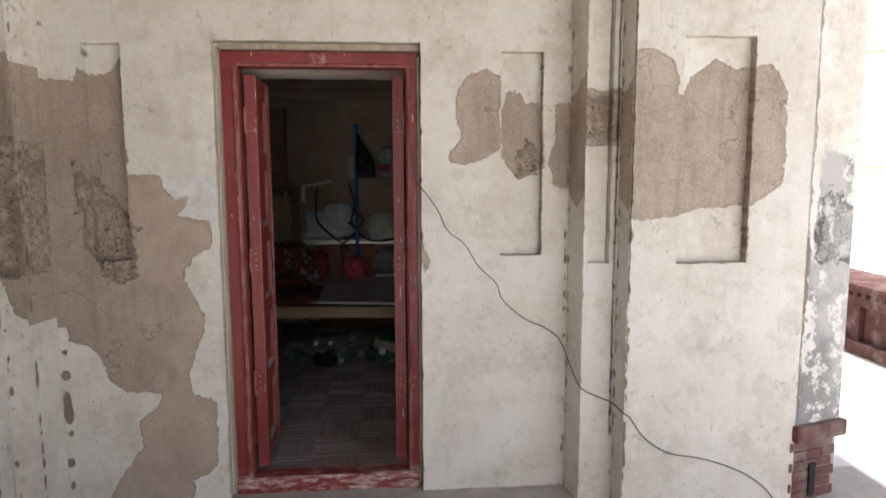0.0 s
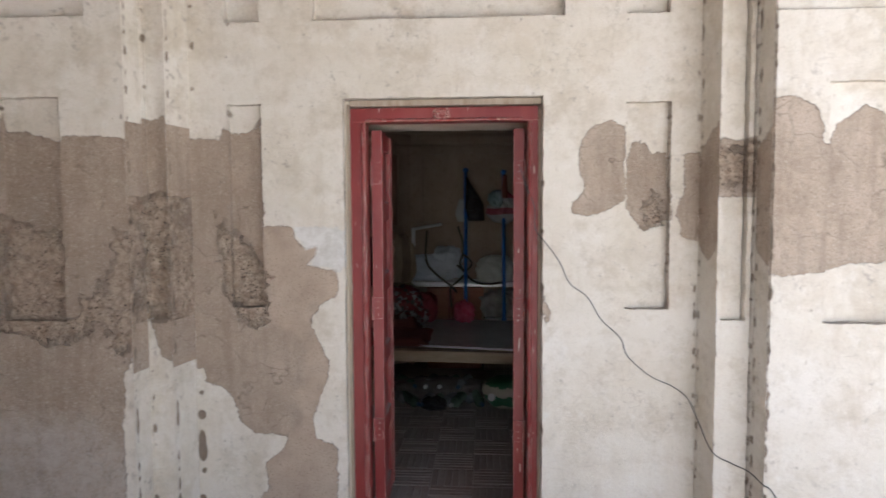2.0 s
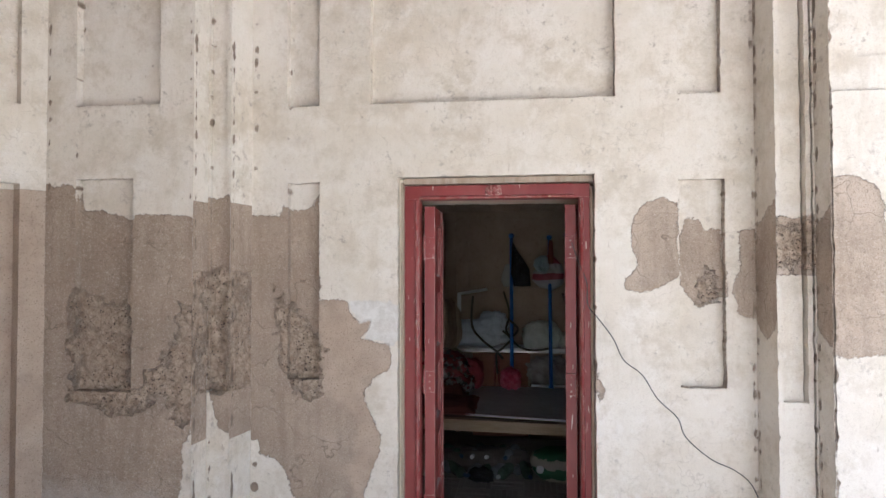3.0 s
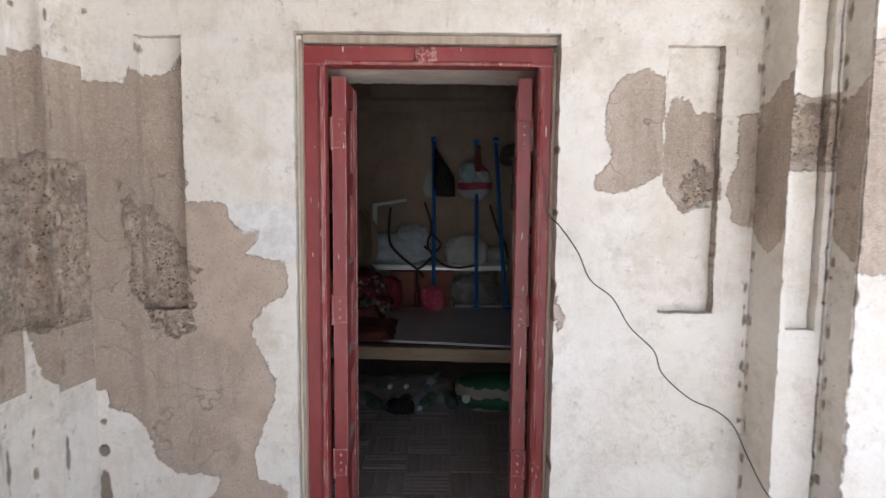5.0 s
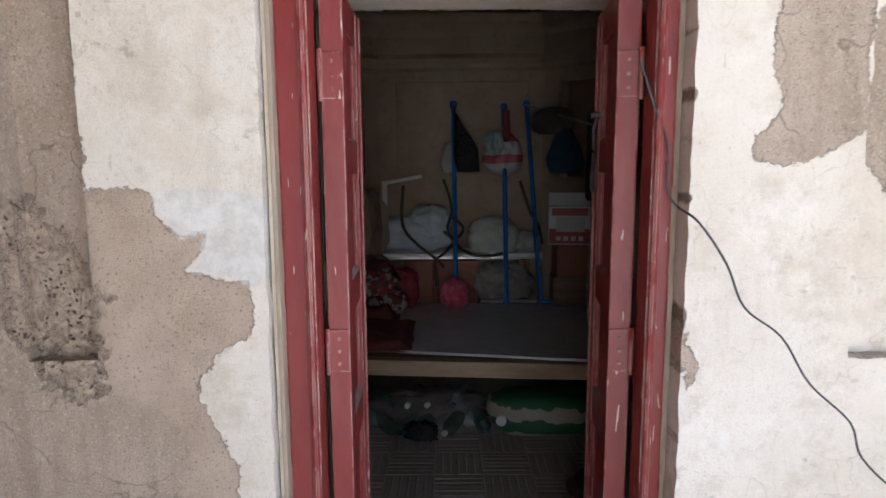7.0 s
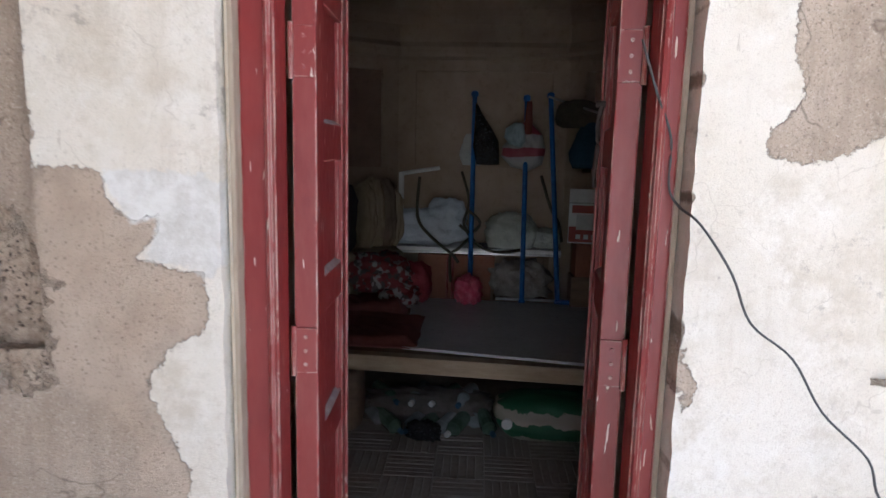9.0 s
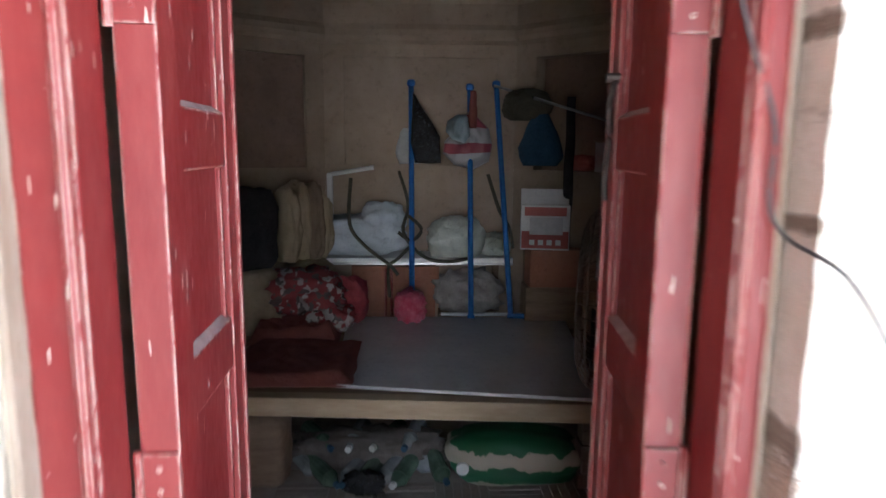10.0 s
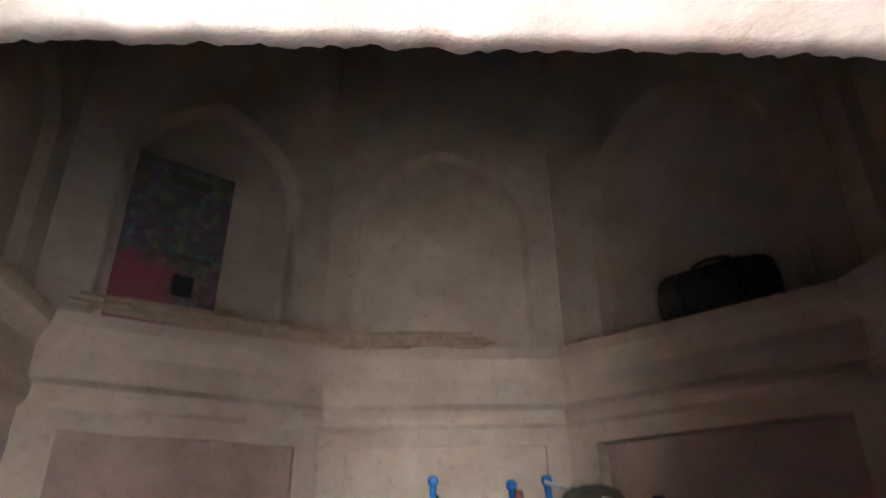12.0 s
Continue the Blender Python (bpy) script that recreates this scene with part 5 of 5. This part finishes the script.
def pedestal_fan():
    """A round wire-guard fan that faces across the room."""
    ob = thing("pedestal_fan", "pedestal fan with a wire guard standing beside the bed", "fan", (0.255, 1.46, 0.07), -20)
    part("base", rod((0, 0, -0.07), (0, 0, -0.03), 0.19, 28, 0.15), DARK_METAL, ob)
    part("column", rod((0, 0, -0.04), (0, 0, 0.93), 0.017, 12), DARK_METAL, ob)
    part("motor", rod((0.02, 0, 0.93), (0.2, 0, 0.93), 0.075, 20, 0.05), DARK_METAL, ob)
    guard = thing("guard", "", "")
    guard.parent = ob
    for key in list(guard.keys()):
        del guard[key]
    for x, r in ((-0.085, 0.24), (-0.05, 0.30), (0.0, 0.315), (0.05, 0.29)):
        ring = [(x, r * math.cos(a * math.pi / 14), 0.93 + r * math.sin(a * math.pi / 14)) for a in range(29)]
        part("ring", tube(ring, 0.004, segs=5), FAN_WIRE, guard)
    for k in range(44):
        a = 2 * math.pi * k / 44
        c, s = math.cos(a), math.sin(a)
        part("wire", tube([(-0.10, 0.05 * c, 0.93 + 0.05 * s), (-0.085, 0.24 * c, 0.93 + 0.24 * s), (-0.05, 0.30 * c, 0.93 + 0.30 * s), (0.0, 0.315 * c, 0.93 + 0.315 * s), (0.05, 0.29 * c, 0.93 + 0.29 * s), (0.07, 0.1 * c, 0.93 + 0.1 * s)], 0.0018, segs=4), FAN_WIRE, guard)
    for k in range(3):
        bm = bmesh.new()
        bmesh.ops.create_grid(bm, x_segments=6, y_segments=8, size=1.0)
        for v in bm.verts:
            u, w = (v.co.x + 1) / 2, v.co.y
            r = 0.05 + 0.21 * u
            v.co = Vector((0.03 * w * (1 - 0.4 * u), r, 0.085 * w * (0.5 + 0.6 * u)))
        bmesh.ops.solidify(bm, geom=bm.faces[:], thickness=0.003)
        blade = part("blade", bm, DARK_METAL, ob, smooth=True)
        blade.matrix_basis = Matrix.Translation((-0.02, 0, 0.93)) @ pose(0, 0, 0, 120 * k)
    return ob


pedestal_fan()


# under the bed
sack = part("woven_sack", lump((0.60, 0.30, 0.24), 16, 0.12, 2.5, 4, 0.1, 3.0), SACK, smooth=True)
sack.matrix_world = pose(0.06, 2.12, 0.0, 0, 0, -4)
tagged(sack, "green and cream woven sack lying under the bed", "sack")
logo = part("round_mark", rod((-0.24, -0.150, 0.10), (-0.24, -0.135, 0.10), 0.028, 18), WHITE_PAINT, sack, "round pale printed mark")
rnd = random.Random(5)


def bottle(x, y, mat, tilt):
    ob = thing("bottle", "empty plastic bottle lying under the bed", "bottle", (x, y, 0.045), rnd.uniform(-40, 40), group="bottles under the bed")
    part("body", rod((0, 0, 0), (0, 0.19, tilt), 0.042, 14), mat, ob)
    part("neck", rod((0, 0, 0), (0, -0.055, -0.0), 0.04, 14, 0.016), mat, ob)
    part("cap", rod((0, -0.055, 0), (0, -0.078, 0), 0.015, 12), WHITE_PAINT if rnd.random() < 0.25 else BLUE_CLOTH, ob)
    return ob


CLEAR = simple("clear_dusty_plastic", (0.18, 0.20, 0.20), (0.28, 0.30, 0.30), 12, 0.2, 0.1, 0.001)
for i in range(8):
    bottle(-0.88 + i * 0.085 + rnd.uniform(-0.02, 0.02), 2.06 + rnd.uniform(-0.04, 0.10), (CLEAR, BOTTLE)[i % 2], rnd.uniform(0, 0.03))
for i in range(4):
    bottle(-0.82 + i * 0.13, 2.18, (BOTTLE, CLEAR)[i % 2], 0.0).location.z = 0.14
bundle("crumpled_cloth", (-0.62, 2.22, 0.0), (0.7, 0.2, 0.19), GREY_RAG, "grey brown rags under the bed", "cloth", 26, 0.3, 4)
bundle("wooden_block", (-1.10, 2.12, 0.0), (0.26, 0.22, 0.34), PLANK, "rough wooden block under the bed end", "block", 22, 0.06, 2, 6)
bundle("wire_coil", (-0.62, 1.98, 0.0), (0.16, 0.08, 0.10), BLACK_PLASTIC, "dark tangled coil under the bed", "coil", 27, 0.4, 5)
for i in range(5):
    for j in range(2):
        b = part("brick", box(-0.11, 0.11, -0.05, 0.05, 0, 0.068, 0.006), FLOOR_BRICK)
        b.matrix_world = pose(0.44 + 0.225 * j + 0.01 * (i % 2), 2.03 - 0.02 * j, 0.07 * i, 0, 0, rnd.uniform(-4, 4))
        tagged(b, "loose brown brick stacked under the bed", "brick", group="brick stack")

# ledge things, upper level
reeds = thing("reed_bundle", "bundle of dry reeds lying along the cornice ledge", "reeds")
for i in range(30):
    s0, s1 = rnd.uniform(0, 0.25), rnd.uniform(0.65, 1.0)

    def on_ledge(s, o):
        a, b, c = Vector((-2.02, 2.86)), Vector((-0.95, 3.48)), Vector((-0.10, 3.47))
        p = a.lerp(b, s / 0.58) if s < 0.58 else b.lerp(c, (s - 0.58) / 0.42)
        m = (MID - p).normalized() * o
        return (p.x + m.x, p.y + m.y)

    o = 0.045 + 0.07 * rnd.random()
    h = 2.528 + 0.014 * (i % 5)
    pts = [(*on_ledge(s0 + (s1 - s0) * k / 6, o), h + 0.01 * rnd.random()) for k in range(7)]
    part("reed", tube(pts, rnd.uniform(0.007, 0.015), segs=5), DRY_REED, reeds)
DIAG = Vector((-0.8638, -0.5039))
p = Vector((-0.97, 3.49)) + DIAG * 0.80 + Vector((-0.5039, 0.8638)) * 0.045
poster = part("poster", box(-0.24, 0.24, -0.004, 0.004, 0, 0.84, 0.001), POSTER)
poster.matrix_world = pose(p.x, p.y, 2.53, 3, 0, 38)
tagged(poster, "dark printed poster with a pink lower corner leaning in the niche", "poster")
for z0, z1, x0, x1, c in ((0.72, 0.78, -0.08, 0.12, KHAKI), (0.34, 0.37, 0.02, 0.19, KHAKI), (0.17, 0.27, 0.03, 0.12, BLACK_CLOTH)):
    part("print_bar", box(x0, x1, -0.0065, -0.0035, z0, z1, 0), c, poster)
p = Vector((0.23, 3.45)) + Vector((0.7, -0.714)) * 0.80 + Vector((0.714, 0.7)) * 0.07
case = thing("black_case", "shiny black plastic covered case on the ledge", "case", (p.x, p.y, 2.524), -45.6)
part("body", lump((0.52, 0.17, 0.24), 23, 0.05, 2, 5, 0.02, 5), BLACK_PLASTIC, case, smooth=True)
part("carry_handle", tube([(-0.09, 0.0, 0.235), (-0.08, -0.01, 0.262), (0.0, -0.02, 0.27), (0.08, -0.01, 0.262), (0.09, 0.0, 0.235)], 0.009), BLACK_CLOTH, case)
for x in (-0.14, 0.13):
    part("strap", tube([(x, -0.09, 0.02), (x + 0.004, -0.096, 0.12), (x, -0.085, 0.21), (x - 0.004, 0.0, 0.245)], 0.008), BLACK_CLOTH, case, "black webbing strap")

# small things in the east niche
RDU, RDN = Vector((0.7071, -0.7071)), Vector((0.7071, 0.7071))


def in_niche(u, out, z):
    q = Vector((0.22, 3.48)) + RDU * u + RDN * out
    return (q.x, q.y, z)


white_box = part("white_box", box(-0.13, 0.13, -0.05, 0.05, 0, 0.17, 0.003), CARD)
white_box.matrix_world = pose(*in_niche(0.72, 0.06, 1.372), 0, 0, -45)
tagged(white_box, "pale cardboard box standing in the wall niche", "box")
lid = part("box_top", box(-0.14, 0.14, -0.055, 0.055, 0.17, 0.18, 0.002), BEIGE_CLOTH, white_box)
bundle("dark_bag", in_niche(0.98, 0.05, 1.372), (0.34, 0.12, 0.16), BLACK_CLOTH, "dark cloth bag in the wall niche", "bag", 24, 0.3, 4, 2.6, -45)
bundle("red_tin", in_niche(0.48, 0.06, 1.372), (0.16, 0.1, 0.10), CARD_RED, "dull red bundle in the wall niche", "bundle", 25, 0.1, 3, 3, -45)
for u, long in ((0.89, 0.16), (1.10, 0.22)):
    ob = thing("hanging_tool", "dark tool hanging on a nail", "tool", in_niche(u, 0.12, 1.87))
    part("handle", lump((0.05, 0.04, long), 31 + u, 0.08, 2, 3, 0, 3.4), BLACK_PLASTIC, ob).location = (0, 0, -long)
    part("shank", rod((0, 0, -long), (-0.05, 0, -long - 0.14), 0.008, 8), DARK_METAL, ob)

# striped shirt on a nail at the west corner
STRIPE = Nodes("striped_cotton")
sv = STRIPE.obj()
ssep = STRIPE.node("SeparateXYZ")
STRIPE.link(sv, ssep.inputs[0])
STRIPE.done(STRIPE.mix(STRIPE.ramp(STRIPE.math("SINE", STRIPE.math("MULTIPLY", ssep.outputs["X"], 190.0)), 0.4, 0.7), (0.62, 0.68, 0.76), (0.30, 0.37, 0.50)), 0.85, STRIPE.bump(STRIPE.noise(9, 3, vec=sv), 0.6, 0.02))
shirt = part("hanging_shirt", pouch([(-0.10, 0.0), (0.0, 0.015), (0.10, 0.0), (0.15, -0.12), (0.13, -0.55), (0.0, -0.60), (-0.13, -0.56), (-0.15, -0.12)], 0.07, 41, 0.03), STRIPE.m, smooth=True)
shirt.matrix_world = pose(-1.60, 2.72, 1.24, 0, 0, 45)
tagged(shirt, "pale blue striped cotton shirt hanging on the wall", "shirt")
part("nail", rod((0, 0.0, 0.005), (0, 0.10, 0.012), 0.004, 8), DARK_METAL, shirt)


# ---- outside, seen past the pier ----
def brick_plinth():
    """Thin-brick base under the chamfered pier end, with a moulded cap."""
    ob = thing("brick_plinth", "weathered red brick plinth under the pier end", "plinth", (1.615, -0.27, 0), math.degrees(math.atan2(0.07, 0.25)), kind="structure")
    part("core", box(-0.02, 0.265, 0.012, 0.25, 0, 0.355, 0), MORTAR, ob)
    part("cap", box(-0.01, 0.285, -0.03, 0.25, 0.285, 0.36, 0.012), RED_BRICK, ob, "worn moulded brick cap")
    me = None
    for row in range(6):
        for k in range(3):
            if me is None:
                b = part("brick", box(-0.0415, 0.0415, 0.0, 0.03, 0, 0.042, 0.004), RED_BRICK, ob)
                me = b.data
            else:
                b = new("brick", me)
                b.parent = ob
            b.location = (0.045 + 0.088 * k - (0.02 if row % 2 else 0), 0.003 * ((row * 3 + k) % 3), 0.002 + 0.047 * row)
    # No hole is cut: a black block gives the slot's shade.
    part("niche", box(0.10, 0.135, -0.006, 0.012, 0.02, 0.17, 0.001), BLACK_CLOTH, ob, "thin black block for a slot's shade")
    return ob


brick_plinth()


def parapet():
    """Low brick platform edge with sunken panels and a dentil cap."""
    ob = thing("parapet", "low red brick platform wall with sunken panels", "wall", (3.76, 5.6, 0), -92, kind="structure")
    part("core", box(0, 7.0, 0.03, 0.5, 0, 0.52, 0), MAROON_BRICK, ob)
    part("base", box(0, 7.0, -0.04, 0.03, 0, 0.10, 0.01), MAROON_BRICK, ob)
    part("cap", box(0, 7.0, -0.07, 0.5, 0.50, 0.56, 0.012), MAROON_BRICK, ob)
    for i in range(70):
        part("dentil", box(0.03 + 0.1 * i, 0.085 + 0.1 * i, -0.045, 0.03, 0.455, 0.50, 0.004), MAROON_BRICK, ob)
    for i in range(16):
        part("stile", box(0.45 * i, 0.45 * i + 0.09, -0.016, 0.03, 0.10, 0.41, 0.004), MAROON_BRICK, ob)
    part("rail", box(0, 7.0, -0.014, 0.03, 0.38, 0.455, 0.004), MAROON_BRICK, ob)
    return ob


parapet()
setting(part("platform", box(4.2, 14, -1.4, 9.0, 0, 0.53, 0), COURT), "pale raised platform behind the brick wall", "platform")


def far_building():
    ob = thing("building", "salmon limewashed building with white bands across the court", "building", (5.4, 8.4, 0), -14)
    part("wall", box(0, 9, 0, 0.4, 0, 6.5, 0), SALMON, ob)
    for z in (1.55, 2.55, 3.5):
        part("band", box(0, 9, -0.06, 0, z, z + 0.14, 0.01), WHITE_TRIM, ob)
    for i in range(5):
        w = part("window", box(0.5 + 1.7 * i, 1.4 + 1.7 * i, -0.03, 0.0, 1.75, 3.4, 0.01), WHITE_TRIM, ob, "white shuttered window")
        part("sill", box(0.42 + 1.7 * i, 1.48 + 1.7 * i, -0.09, -0.03, 1.69, 1.75, 0.008), WHITE_TRIM, w)
    part("roof", box(-0.1, 9.1, -0.15, 0.5, 6.5, 6.65, 0.02), WHITE_TRIM, ob)
    return ob


far_building()

# ---- brick floor of the doorway and the room: squares of thin bricks turned in alternation ----
bm = box(-0.114, 0.114, -0.0165, 0.0165, -0.03, 0.0, 0.003)
first = part("brick", bm, FLOOR_BRICK, floor_room)
first.location = (-0.84, 0.18, -0.003)
rnd = random.Random(11)
made = 0
for i in range(6):
    for j in range(8):
        for k in range(6):
            b = new("brick", first.data)
            b.parent = floor_room
            off = -0.098 + 0.0392 * k
            cx, cy = -0.90 + 0.236 * i, 0.30 + 0.236 * j
            x, y, turn = (cx, cy + off, 0) if (i + j) % 2 else (cx + off, cy, 90)
            b.matrix_basis = pose(x, y, rnd.uniform(-0.004, 0.001), rnd.uniform(-1.2, 1.2), rnd.uniform(-0.5, 0.5), turn + rnd.uniform(-1, 1))
bpy.data.objects.remove(first)
